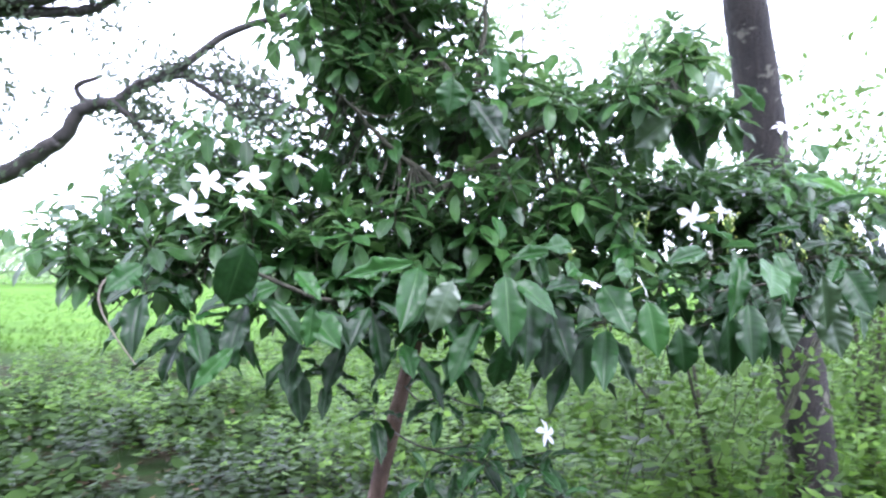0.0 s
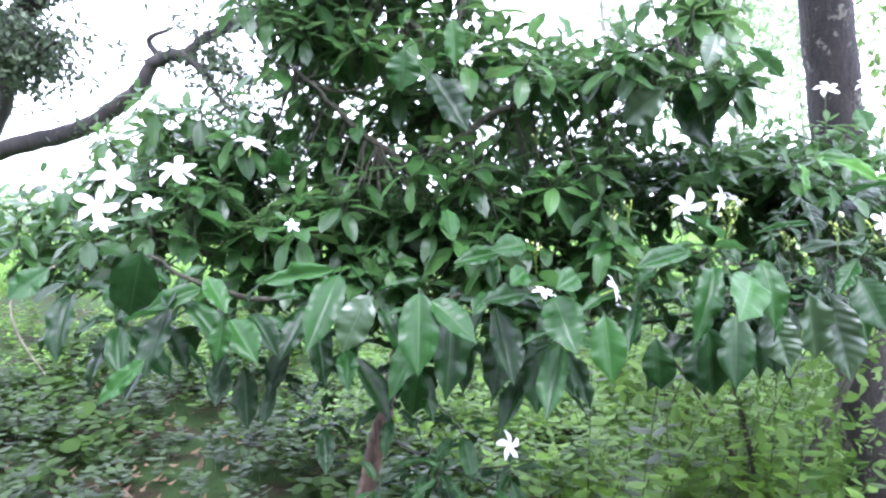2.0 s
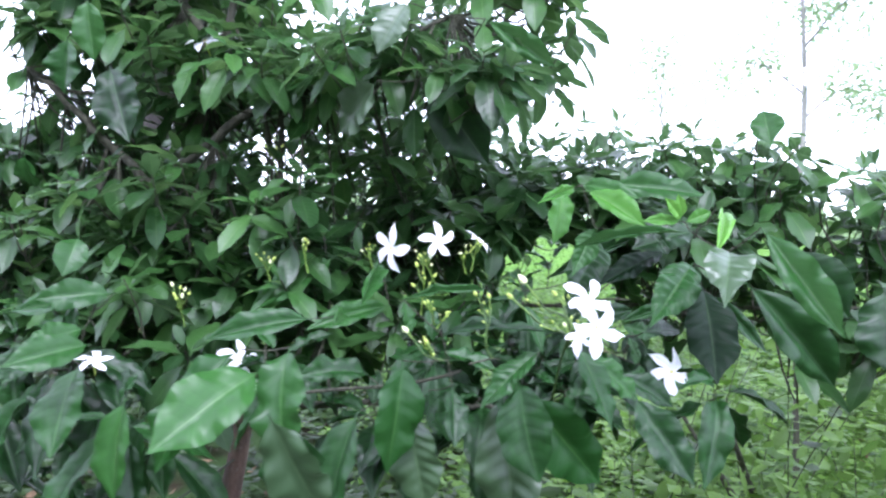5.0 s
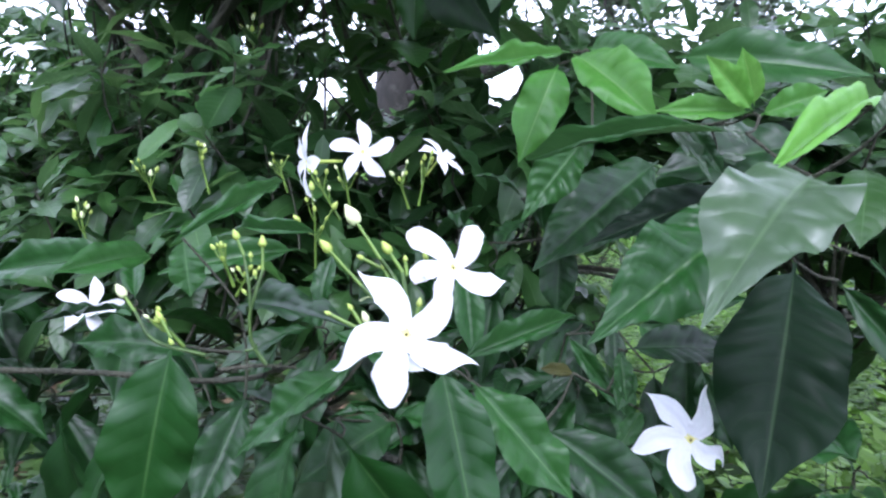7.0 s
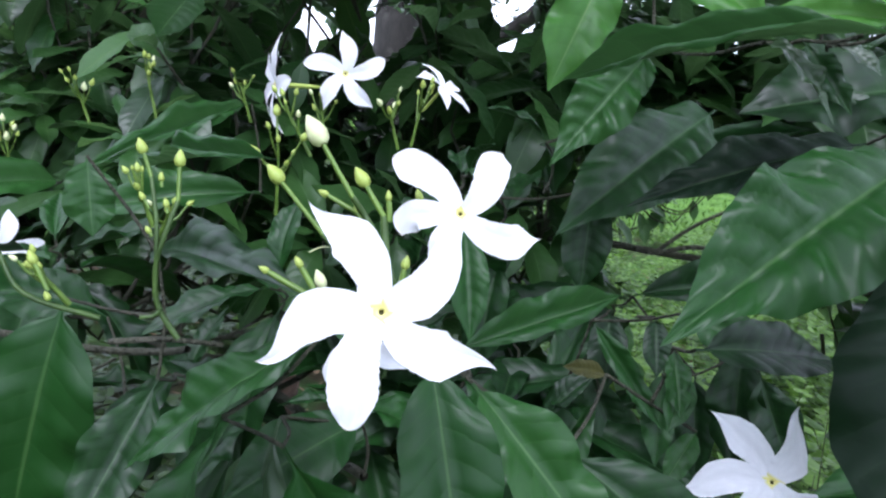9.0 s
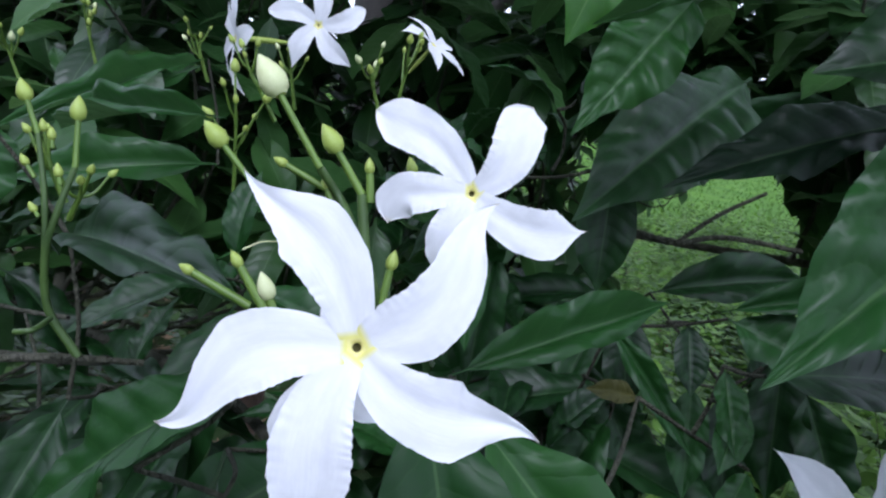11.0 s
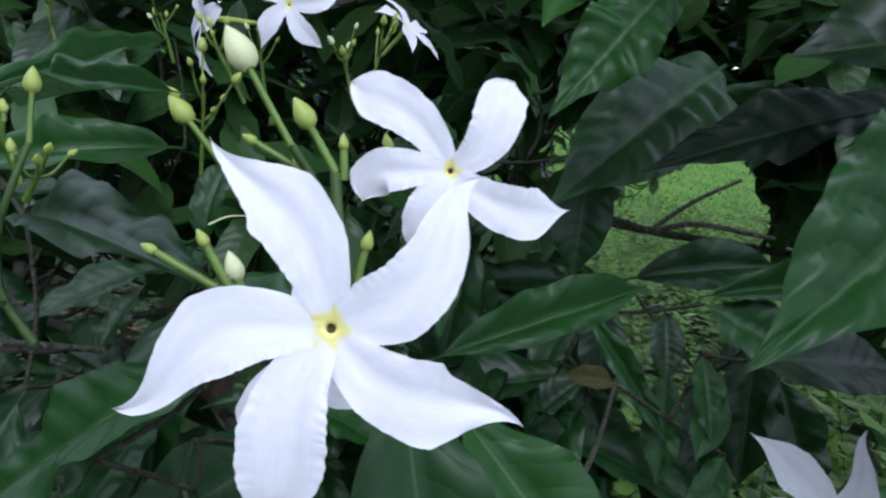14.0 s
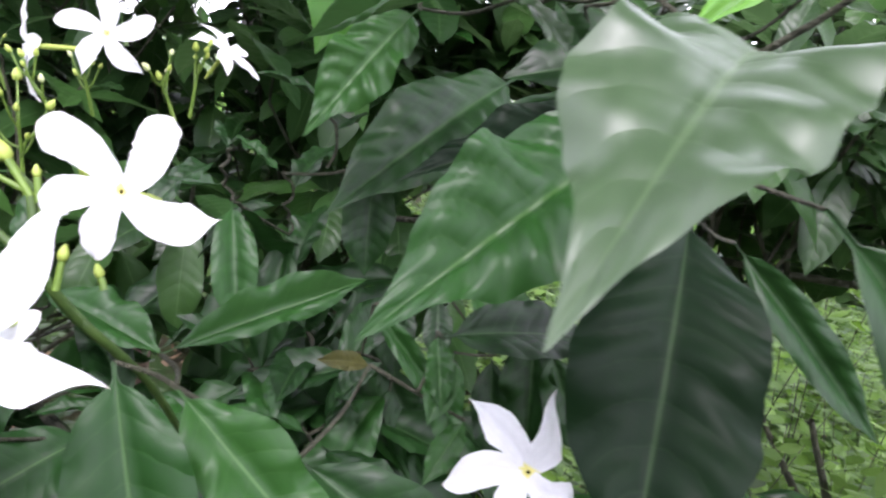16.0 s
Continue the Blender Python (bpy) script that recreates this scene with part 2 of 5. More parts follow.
# Both dark weeds: tree shade is put into their base colours
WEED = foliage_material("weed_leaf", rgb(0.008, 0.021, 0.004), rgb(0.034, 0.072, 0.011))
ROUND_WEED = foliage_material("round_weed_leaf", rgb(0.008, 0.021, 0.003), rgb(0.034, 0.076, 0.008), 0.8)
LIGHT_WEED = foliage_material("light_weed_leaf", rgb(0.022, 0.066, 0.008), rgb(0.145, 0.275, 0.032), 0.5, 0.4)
WEED_STEM = plain_material("weed_stem", rgb(0.022, 0.028, 0.010), rgb(0.045, 0.060, 0.018), 0.6, 40.0)
GRASS = foliage_material("grass_blade", rgb(0.034, 0.080, 0.009), rgb(0.074, 0.145, 0.018), 0.6)
# Greyed and lightened for the haze before the spreading tree
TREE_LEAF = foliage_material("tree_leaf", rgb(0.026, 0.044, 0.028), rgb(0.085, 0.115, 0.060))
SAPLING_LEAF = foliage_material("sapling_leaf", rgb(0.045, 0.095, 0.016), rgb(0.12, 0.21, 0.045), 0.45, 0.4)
# Far foliage: haze is put into the colour, paler than real leaves
FAR_LEAF = foliage_material("hazed_far_leaf", rgb(0.14, 0.21, 0.11), rgb(0.28, 0.37, 0.19), 0.5, 0.45)
DRY_TWIG = bark_material("dry_twig", rgb(0.16, 0.14, 0.10), rgb(0.28, 0.25, 0.19), rgb(0.35, 0.32, 0.26), 80.0)
DEAD_LEAF = foliage_material("dry_leaf", rgb(0.045, 0.028, 0.016), rgb(0.15, 0.10, 0.055), 0.8, 0.1)
GROUND = ground_material()


# ---- builders ----
def part(name, mesh, material, parent, label="", kind=""):
    """Links a mesh as one object under a thing or a part."""
    if material is not None and not mesh.materials:
        mesh.materials.append(material)
    ob = new(name, mesh)
    ob.parent = parent
    return tagged(ob, label, kind=kind)


def thing(name, place, label, category, group="", kind=""):
    ob = new(name)
    ob.location = place
    return tagged(ob, label, category, group, kind)


def mesh_of(name, verts, faces, uvs=None, smooth=True):
    """A mesh from arrays: verts (n, 3), faces all with as many corners, uvs a pair a vertex."""
    mesh = bpy.data.meshes.new(name)
    verts, faces = np.asarray(verts, np.float32), np.asarray(faces, np.int32)
    k = faces.shape[1]
    mesh.vertices.add(len(verts))
    mesh.vertices.foreach_set("co", verts.ravel())
    mesh.loops.add(faces.size)
    mesh.loops.foreach_set("vertex_index", faces.ravel())
    mesh.polygons.add(len(faces))
    mesh.polygons.foreach_set("loop_start", np.arange(0, faces.size, k, dtype=np.int32))
    if uvs is not None:
        layer = mesh.uv_layers.new(name="UVMap")
        layer.data.foreach_set("uv", np.asarray(uvs, np.float32)[faces.ravel()].ravel())
    mesh.update(calc_edges=True)
    mesh.polygons.foreach_set("use_smooth", np.full(len(faces), smooth))
    mesh.validate()
    return mesh


def grid_faces(nl, nw):
    i, j = np.meshgrid(np.arange(nl), np.arange(nw), indexing="ij")
    a = (i * (nw + 1) + j).ravel()
    return np.stack([a, a + nw + 1, a + nw + 2, a + 1], 1)


def leaf_arrays(nl, nw, fold, droop, wave, seed, widest=0.5, twist=0.0, tip=1.0, quilt=0.0, drip=0.80, lobes=0.0):
    """A leaf blade of length 1 and width 1 along x, with a short stalk, a fold at the midrib, droop and a wavy rim."""
    rnd = np.random.RandomState(seed)
    v = np.linspace(0, 1, nl + 1)[:, None]
    u = np.linspace(-1, 1, nw + 1)[None, :]
    b = np.clip((v - 0.07) / 0.93, 0, 1)
    k = np.log(0.5) / np.log(widest)
    c = b**k
    taper = np.clip((b - drip) / (1 - drip), 0, 1)
    half = 0.5 * (4 * c * (1 - c)) ** 0.80 * (1 - 0.55 * tip * taper * taper * (3 - 2 * taper))
    half = np.maximum(half, np.where(b < 0.5, 0.018, 0.001))
    ph = rnd.rand(4) * 6.28
    rim = 1 + (0.013 * np.sin(27 * v + ph[0] + u) + 1.6 * wave * np.sin(15 * v + ph[3] + 2.0 * np.sign(u)) + lobes * np.sin(42 * v + 5 * np.sin(7 * v + ph[0]) + 1.5 * np.sign(u))) * np.abs(u) ** 3
    y = u * half * rim
    ang = droop * (v - 0.5) + 0.25 * droop * np.sin(3.1 * v + ph[1] * 0.2)
    step = 1.0 / nl
    x0 = np.cumsum(np.cos(ang), 0) * step
    z0 = -np.cumsum(np.sin(ang), 0) * step
    x0, z0 = x0 - x0[0], z0 - z0[0]
    ripple = wave * (np.sin(2 * np.pi * 2.3 * v + ph[2] + 0.9 * np.sign(u)) + 0.6 * np.sin(2 * np.pi * 4.7 * v + ph[3] - 1.7 * np.sign(u)))
    up = fold * np.abs(u) * half * 0.5 - 0.55 * fold * (np.abs(u) ** 2.2) * half * 0.5 + ripple * np.abs(u) ** 1.6 * half * 2
    pleat = np.abs(np.sin(np.pi * 9.0 * (b - 0.14 * np.abs(u) ** 1.3)))
    up = up + twist * (v - 0.3) * u * half + quilt * pleat * half * 2 * np.sqrt(np.abs(u)) * (1 - 0.6 * np.abs(u) ** 3)
    x = x0 + np.sin(ang) * up + 0 * u
    z = z0 + np.cos(ang) * up
    pts = np.stack([x, y + 0 * x, z], -1).reshape(-1, 3)
    end = np.array([x0[-1, 0], z0[-1, 0]])
    size, a = np.hypot(*end), np.arctan2(end[1], end[0])
    c, s = np.cos(-a), np.sin(-a)
    px, pz = pts[:, 0].copy(), pts[:, 2].copy()
    pts[:, 0], pts[:, 2] = (c * px - s * pz) / size, (s * px + c * pz) / size
    uv = np.stack([0.5 + 0.5 * u + 0 * v, b + 0 * u], -1).reshape(-1, 2)
    return pts, grid_faces(nl, nw), uv


def leaf_pose(base, tip, width, face):
    """The pose and scale that lay a unit leaf from base to tip with its upper side towards face."""
    base, tip, face = Vector(base), Vector(tip), Vector(face)
    x = tip - base
    size = x.length
    x.normalize()
    z = face - face.dot(x) * x
    if z.length < 1e-4:
        z = Vector((1, 0, 0)).cross(x)
    z.normalize()
    y = z.cross(x)
    m = Matrix((x * size, y * width, z * size)).transposed().to_4x4()
    m.translation = base
    return m


SHAPES = [leaf_arrays(40, 8, 0.50 + 0.14 * (k % 3), (0.45, 0.9, 0.2, 1.2, 0.7)[k % 5], 0.016 + 0.010 * (k % 4), 10 + k, 0.44 + 0.03 * (k % 3), 0.22 * (k % 3 - 1), 1.0, 0.014, 0.70) for k in range(10)]
SHAPES.append(leaf_arrays(72, 14, 0.38, 0.9, 0.042, 33, 0.37, 0.20, 1.3, 0.012, 0.45, 0.022))
SHAPES.append(leaf_arrays(72, 14, 0.5, 0.45, 0.046, 34, 0.43, -0.1, 1.25, 0.045, 0.55, 0.025))
SHAPES.append(leaf_arrays(64, 14, 0.34, 0.4, 0.030, 35, 0.48, 0.1, 1.2, 0.030, 0.72, 0.006))
LEAF_MESHES = {}


def leaf_mesh(k, material):
    key = (k, material.name)
    if key not in LEAF_MESHES:
        LEAF_MESHES[key] = mesh_of("leaf_blade", *SHAPES[k])
        LEAF_MESHES[key].materials.append(material)
    return LEAF_MESHES[key]


def tube_arrays(points, radii, sides=8):
    """A tapering tube through the points."""
    points = [Vector(p) for p in points]
    verts = []
    ref = Vector((0.3, 0.9, 0.2))
    for n, p in enumerate(points):
        d = points[min(n + 1, len(points) - 1)] - points[max(n - 1, 0)]
        d = d.normalized() if d.length > 1e-9 else Vector((0, 0, 1))
        a = ref - ref.dot(d) * d
        if a.length < 0.05:
            a = Vector((1, 0, 0)) - d.x * d
        a.normalize()
        ref = a
        b = d.cross(a)
        for k in range(sides):
            w = 2 * math.pi * k / sides
            verts.append(p + float(radii[n]) * (math.cos(w) * a + math.sin(w) * b))
    faces = []
    for n in range(len(points) - 1):
        for k in range(sides):
            j = (k + 1) % sides
            faces.append((n * sides + k, n * sides + j, (n + 1) * sides + j, (n + 1) * sides + k))
    return np.array(verts), np.array(faces)


def smooth_line(points, count, wobble=0.0, seed=0):
    """A Catmull-Rom line through the points."""
    rnd = random.Random(seed)
    pts = [Vector(p) for p in points]
    pts = [2 * pts[0] - pts[1]] + pts + [2 * pts[-1] - pts[-2]]
    out = []
    for s in range(len(pts) - 3):
        a, b, c, d = pts[s : s + 4]
        for k in range(count):
            t = k / count
            p = 0.5 * (2 * b + (c - a) * t + (2 * a - 5 * b + 4 * c - d) * t**2 + (3 * b - a - 3 * c + d) * t**3)
            out.append(p + wobble * Vector((rnd.uniform(-1, 1), rnd.uniform(-1, 1), rnd.uniform(-1, 1))))
    out.append(pts[-2])
    return out


def tube_mesh(name, points, r0, r1, count=6, sides=8, wobble=0.0, seed=0, knots=0.0):
    line = smooth_line(points, count, wobble, seed)
    rnd = random.Random(seed)
    radii = [(r0 + (r1 - r0) * n / (len(line) - 1)) * (1 + knots * rnd.uniform(-1, 1)) for n in range(len(line))]
    return mesh_of(name, *tube_arrays(line, radii, sides))


def joined(name, pieces):
    """One mesh out of many (verts, faces, uvs) with the same number of corners a face."""
    verts, faces, uvs, n = [], [], [], 0
    for v, f, w in pieces:
        verts.append(v)
        faces.append(f + n)
        uvs.append(w)
        n += len(v)
    return mesh_of(name, np.concatenate(verts), np.concatenate(faces), np.concatenate(uvs))


def scattered(name, centre, ahead, side, length, width, bend=0.15, round_tip=False, fine=False):
    """Many small folded leaves in one mesh: places, directions (n, 3) and sizes (n,)."""
    n = len(centre)
    up = np.cross(ahead, side)
    L, W = length[:, None], width[:, None]
    if round_tip:
        rows = ((0.0, 0.0, 0.0), (0.15, -0.42, 0.0), (0.15, 0.42, 0.0), (0.6, -0.5, 0.0), (0.6, 0.5, 0.0), (0.95, -0.2, 0.0), (0.95, 0.2, 0.0))
        tris = ((0, 1, 2), (1, 3, 2), (2, 3, 4), (3, 5, 4), (4, 5, 6))
    elif fine:
        rows = ((0.0, 0.0, 0.0), (0.2, -0.36, 0.3), (0.2, 0.0, 0.05), (0.2, 0.36, 0.3), (0.52, -0.5, 0.25), (0.55, 0.0, 0.0), (0.52, 0.5, 0.25), (0.82, -0.24, -0.2), (0.82, 0.24, -0.2), (1.0, 0.0, -1.0))
        tris = ((0, 1, 2), (0, 2, 3), (1, 4, 2), (2, 4, 5), (2, 5, 3), (3, 5, 6), (4, 7, 5), (5, 7, 8), (5, 8, 6), (7, 9, 8))
    else:
        rows = ((0.0, 0.0, 0.0), (0.4, -0.5, 0.3), (0.45, 0.0, 0.0), (0.4, 0.5, 0.3), (1.0, 0.0, -1.0))
        tris = ((0, 1, 2), (0, 2, 3), (1, 4, 2), (2, 4, 3))
    pts = np.stack([centre + a * L * ahead + b * W * side + c * bend * W * up for a, b, c in rows], 1)
    faces = np.array(tris)[None] + (np.arange(n) * len(rows))[:, None, None]
    return mesh_of(name, pts.reshape(-1, 3), faces.reshape(-1, 3), smooth=False)


def random_ways(rnd, n, flat=1.0):
    w = rnd.normal(size=(n, 3)) * (1, 1, flat)
    return w / np.linalg.norm(w, axis=1)[:, None]


def sides_of(rnd, ahead, level=0.0):
    """Unit vectors across the given ones, turned at random; level > 0 keeps the leaves' faces nearer to lying flat."""
    r = random_ways(rnd, len(ahead), 1.0 - level)
    s = np.cross(ahead, np.cross(r, ahead))
    return s / np.maximum(np.linalg.norm(s, axis=1)[:, None], 1e-6)


# ---- ground ----
def lines_of(reach, fine, count):
    a = np.linspace(-1, 1, 2 * count + 1)
    return np.sign(a) * (np.abs(a) * fine + (reach - fine) * np.abs(a) ** 7)


gx, gy = np.meshgrid(lines_of(600, 14, 60), lines_of(600, 14, 60), indexing="ij")
gz = np.array([[0.05 * noise.noise((x * 0.5, y * 0.5, 1.0)) + 0.02 * noise.noise((x * 2.1, y * 2.1, 4.0)) if abs(x) < 40 and abs(y) < 40 else 0.0
                for x, y in zip(rx, ry)] for rx, ry in zip(gx, gy)]) - 0.02
ground = new("ground", mesh_of("ground", np.stack([gx, gy, gz], -1).reshape(-1, 3), grid_faces(120, 120)))
ground.data.materials.append(GROUND)
tagged(ground, "bare soil with leaf litter running into a bright green lawn", "ground", kind="structure")


# ---- lawn, weeds and litter ----
def grass_lawn():
    rnd = np.random.RandomState(3)
    n = 26000
    y = 9.4 + 26 * rnd.rand(n) ** 1.8
    x = -26 + 40 * rnd.rand(n)
    base = np.stack([x, y, np.full(n, -0.03)], 1)
    lean = random_ways(rnd, n) * 0.55 + (0, 0, 1)
    lean /= np.linalg.norm(lean, axis=1)[:, None]
    size = 0.05 + 0.09 * rnd.rand(n)
    ob = new("lawn_grass", scattered("lawn_grass", base, lean, sides_of(rnd, lean), size, 0.018 + 0.012 * rnd.rand(n)))
    ob.data.materials.append(GRASS)
    tagged(ob, "short bright green lawn grass beyond the weeds", "grass", kind="stuff")


def ragged(x, y, limit, seed):
    """Draws the plants nearer than the limit out into an uneven edge with stragglers."""
    rnd = np.random.RandomState(seed)
    wave = np.array([0.5 + noise.noise((0.7 * a, 0.3, seed)) for a in x])
    return y - (y < limit) * (1.0 * np.clip(wave, 0, 1) + 1.8 * wave.clip(0.2, 1) * rnd.rand(len(x)) ** 2)


def weeds():
    rnd = np.random.RandomState(5)
    n = 9000
    y = 1.55 + 8.6 * rnd.rand(n) ** 1.3
    x = -5.0 + 12.0 * rnd.rand(n)
    y = ragged(x, y, 2.1, 15)
    right = np.clip((x + 0.25 * (y - 2) + 0.5) / 1.2, 0, 1)
    clump = np.array([noise.noise((1.1 * a, 1.1 * b, 2.0)) for a, b in zip(x, y)])
    keep = rnd.rand(n) < (0.62 + 0.38 * right) * np.clip(0.75 + 1.3 * clump, 0.12, 1)
    x, y, right, clump = x[keep], y[keep], right[keep], clump[keep]
    tall = (0.07 + 0.26 * rnd.rand(len(x)) ** 1.6) * (1 - right) + (0.20 + 0.42 * rnd.rand(len(x)) ** 1.3) * right * (1 + 0.45 * np.clip((x - 0.4) / 0.8, 0, 1) * (y < 4))
    tall = tall * (1.0 + 1.2 * np.clip(clump, -0.3, 0.6))
    tall = np.where(y < 1.55, np.minimum(tall * 0.5, 0.25), tall)
    stems = []
    centre, ahead, size = [], [], []
    for px, py, h in zip(x, y, tall):
        bend = rnd.normal(size=2) * 0.30 * h
        count = int(9 + 42 * min(h, 0.55))
        stems.append(((px, py, -0.03), (px + bend[0], py + bend[1], h), (0.0022 + 0.002 * h) * (0.6 if py < 3.5 else 0.4)))
        for k in range(count):
            f = 0.25 + 0.75 * (k + rnd.rand()) / count
            a = 2.4 * k + rnd.rand()
            up = 0.15 + 0.7 * rnd.rand() * f
            centre.append((px + bend[0] * f, py + bend[1] * f, h * f))
            ahead.append((math.cos(a), math.sin(a), up - 0.3))
            size.append((0.032 + 0.056 * rnd.rand()) * (1.25 - 0.5 * f))
    centre, ahead, size = np.array(centre), np.array(ahead), np.array(size)
    ahead /= np.linalg.norm(ahead, axis=1)[:, None]
    side = np.cross(ahead, (0, 0, 1.0)) + 0.35 * random_ways(rnd, len(ahead))
    side -= (side * ahead).sum(1)[:, None] * ahead
    side /= np.linalg.norm(side, axis=1)[:, None]
    wide = size * (0.45 + 0.25 * rnd.rand(len(size)))
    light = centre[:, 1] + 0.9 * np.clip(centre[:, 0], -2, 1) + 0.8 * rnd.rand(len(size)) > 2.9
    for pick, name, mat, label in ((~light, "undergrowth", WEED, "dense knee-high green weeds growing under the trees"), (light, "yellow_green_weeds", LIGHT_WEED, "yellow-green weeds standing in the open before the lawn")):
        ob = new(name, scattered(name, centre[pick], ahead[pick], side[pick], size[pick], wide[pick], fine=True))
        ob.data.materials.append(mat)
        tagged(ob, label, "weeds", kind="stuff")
    pieces = []
    for a, b, r in stems:
        v, f = tube_arrays((a, ((a[0] + b[0]) / 2, (a[1] + b[1]) / 2, 0.55 * b[2]), b), (r, r * 0.8, r * 0.4), 3)
        pieces.append((v, f, np.zeros((len(v), 2))))
    ob = new("weed_stems", joined("weed_stems", pieces))
    ob.data.materials.append(WEED_STEM)
    tagged(ob, "thin brownish green stems of the knee-high weeds", "weeds", kind="stuff")


def round_weeds():
    """Low plants with round leaves on the bare soil."""
    rnd = np.random.RandomState(8)
    n = 3600
    x = -5.0 + 5.8 * rnd.rand(n)
    y = ragged(x, 1.6 + 4.4 * rnd.rand(n), 2.4, 16)
    patch = np.array([noise.noise((1.3 * a, 1.3 * b, 7.0)) for a, b in zip(x, y)])
    keep = patch + 0.3 * (rnd.rand(n) - 0.5) > 0.0
    x, y = x[keep], y[keep]
    centre, ahead, size = [], [], []
    for px, py in zip(x, y):
        for k in range(rnd.randint(3, 7)):
            a = rnd.rand() * 6.28
            centre.append((px + 0.05 * math.cos(a), py + 0.05 * math.sin(a), 0.03 + 0.12 * rnd.rand()))
            ahead.append((math.cos(a), math.sin(a), 0.9 * rnd.rand() - 0.4))
            size.append((0.032 + 0.040 * rnd.rand()) * (1.8 if rnd.rand() < 0.12 else 1.0))
    centre, ahead, size = np.array(centre), np.array(ahead), np.array(size)
    ahead /= np.linalg.norm(ahead, axis=1)[:, None]
    side = np.cross(ahead, (0, 0, 1.0)) + 0.45 * random_ways(rnd, len(ahead))
    side -= (side * ahead).sum(1)[:, None] * ahead
    side /= np.linalg.norm(side, axis=1)[:, None]
    ob = new("creeping_weeds", scattered("creeping_weeds", centre, ahead, side, size, size * 0.95, round_tip=True))
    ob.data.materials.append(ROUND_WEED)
    tagged(ob, "low creeping weeds with round light green leaves", "weeds", kind="stuff")


def leaf_litter():
    rnd = np.random.RandomState(9)
    n = 4500
    centre = np.stack([-0.8 + 3.0 * rnd.normal(size=n), 2.6 + 2.6 * rnd.normal(size=n), 0.012 + 0.02 * rnd.rand(n)], 1)
    ahead = random_ways(rnd, n, 0.2)
    side = np.cross(ahead, (0, 0, 1.0)) + 0.25 * random_ways(rnd, n)
    side /= np.linalg.norm(side, axis=1)[:, None]
    size = 0.03 + 0.06 * rnd.rand(n)
    ob = new("leaf_litter", scattered("leaf_litter", centre, ahead, side, size, size * 0.45, 0.4))
    ob.data.materials.append(DEAD_LEAF)
    tagged(ob, "brown dry fallen leaves lying on the soil", "leaf litter", kind="stuff")


grass_lawn()
weeds()
round_weeds()
leaf_litter()


# ---- trees ----
def crown_mesh(name, spots, spread, per, size, seed, droop=0.0, fine=False):
    """Clumps of small leaves round the given spots."""
    rnd = np.random.RandomState(seed)
    spots = np.array([tuple(s) for s in spots])
    centre = np.repeat(spots, per, 0) + rnd.normal(size=(len(spots) * per, 3)) * spread
    ahead = random_ways(rnd, len(centre)) + (0, 0, -droop)
    ahead /= np.linalg.norm(ahead, axis=1)[:, None]
    s = size * (0.6 + 0.8 * rnd.rand(len(centre)))
    return scattered(name, centre, ahead, sides_of(rnd, ahead, 0.4), s, s * 0.5, fine=fine)


def limb_part(tree, bark, points, r0, r1, seed, name="limb"):
    line = smooth_line(points, 7, 0.12 * r0, seed)
    radii = [(r0 + (r1 - r0) * n / (len(line) - 1)) for n in range(len(line))]
    part(name, mesh_of(name, *tube_arrays(line, radii, 10)), bark, tree)
    return line


def rooted(ob, tree):
    ob.matrix_parent_inverse = Matrix.Translation(tree.location).inverted()
    return ob


def sprays(line, count, reach, rnd, start=0.25):
    """Side twigs from a limb: their ends."""
    ends = []
    for k in range(count):
        p = line[int((start + (1 - start) * rnd.random()) * (len(line) - 1))]
        ends.append((p, p + Vector((rnd.uniform(-1, 1), rnd.uniform(-0.8, 0.8), rnd.uniform(-0.65, 0.75))) * reach * rnd.uniform(0.35, 1.0)))
    return ends


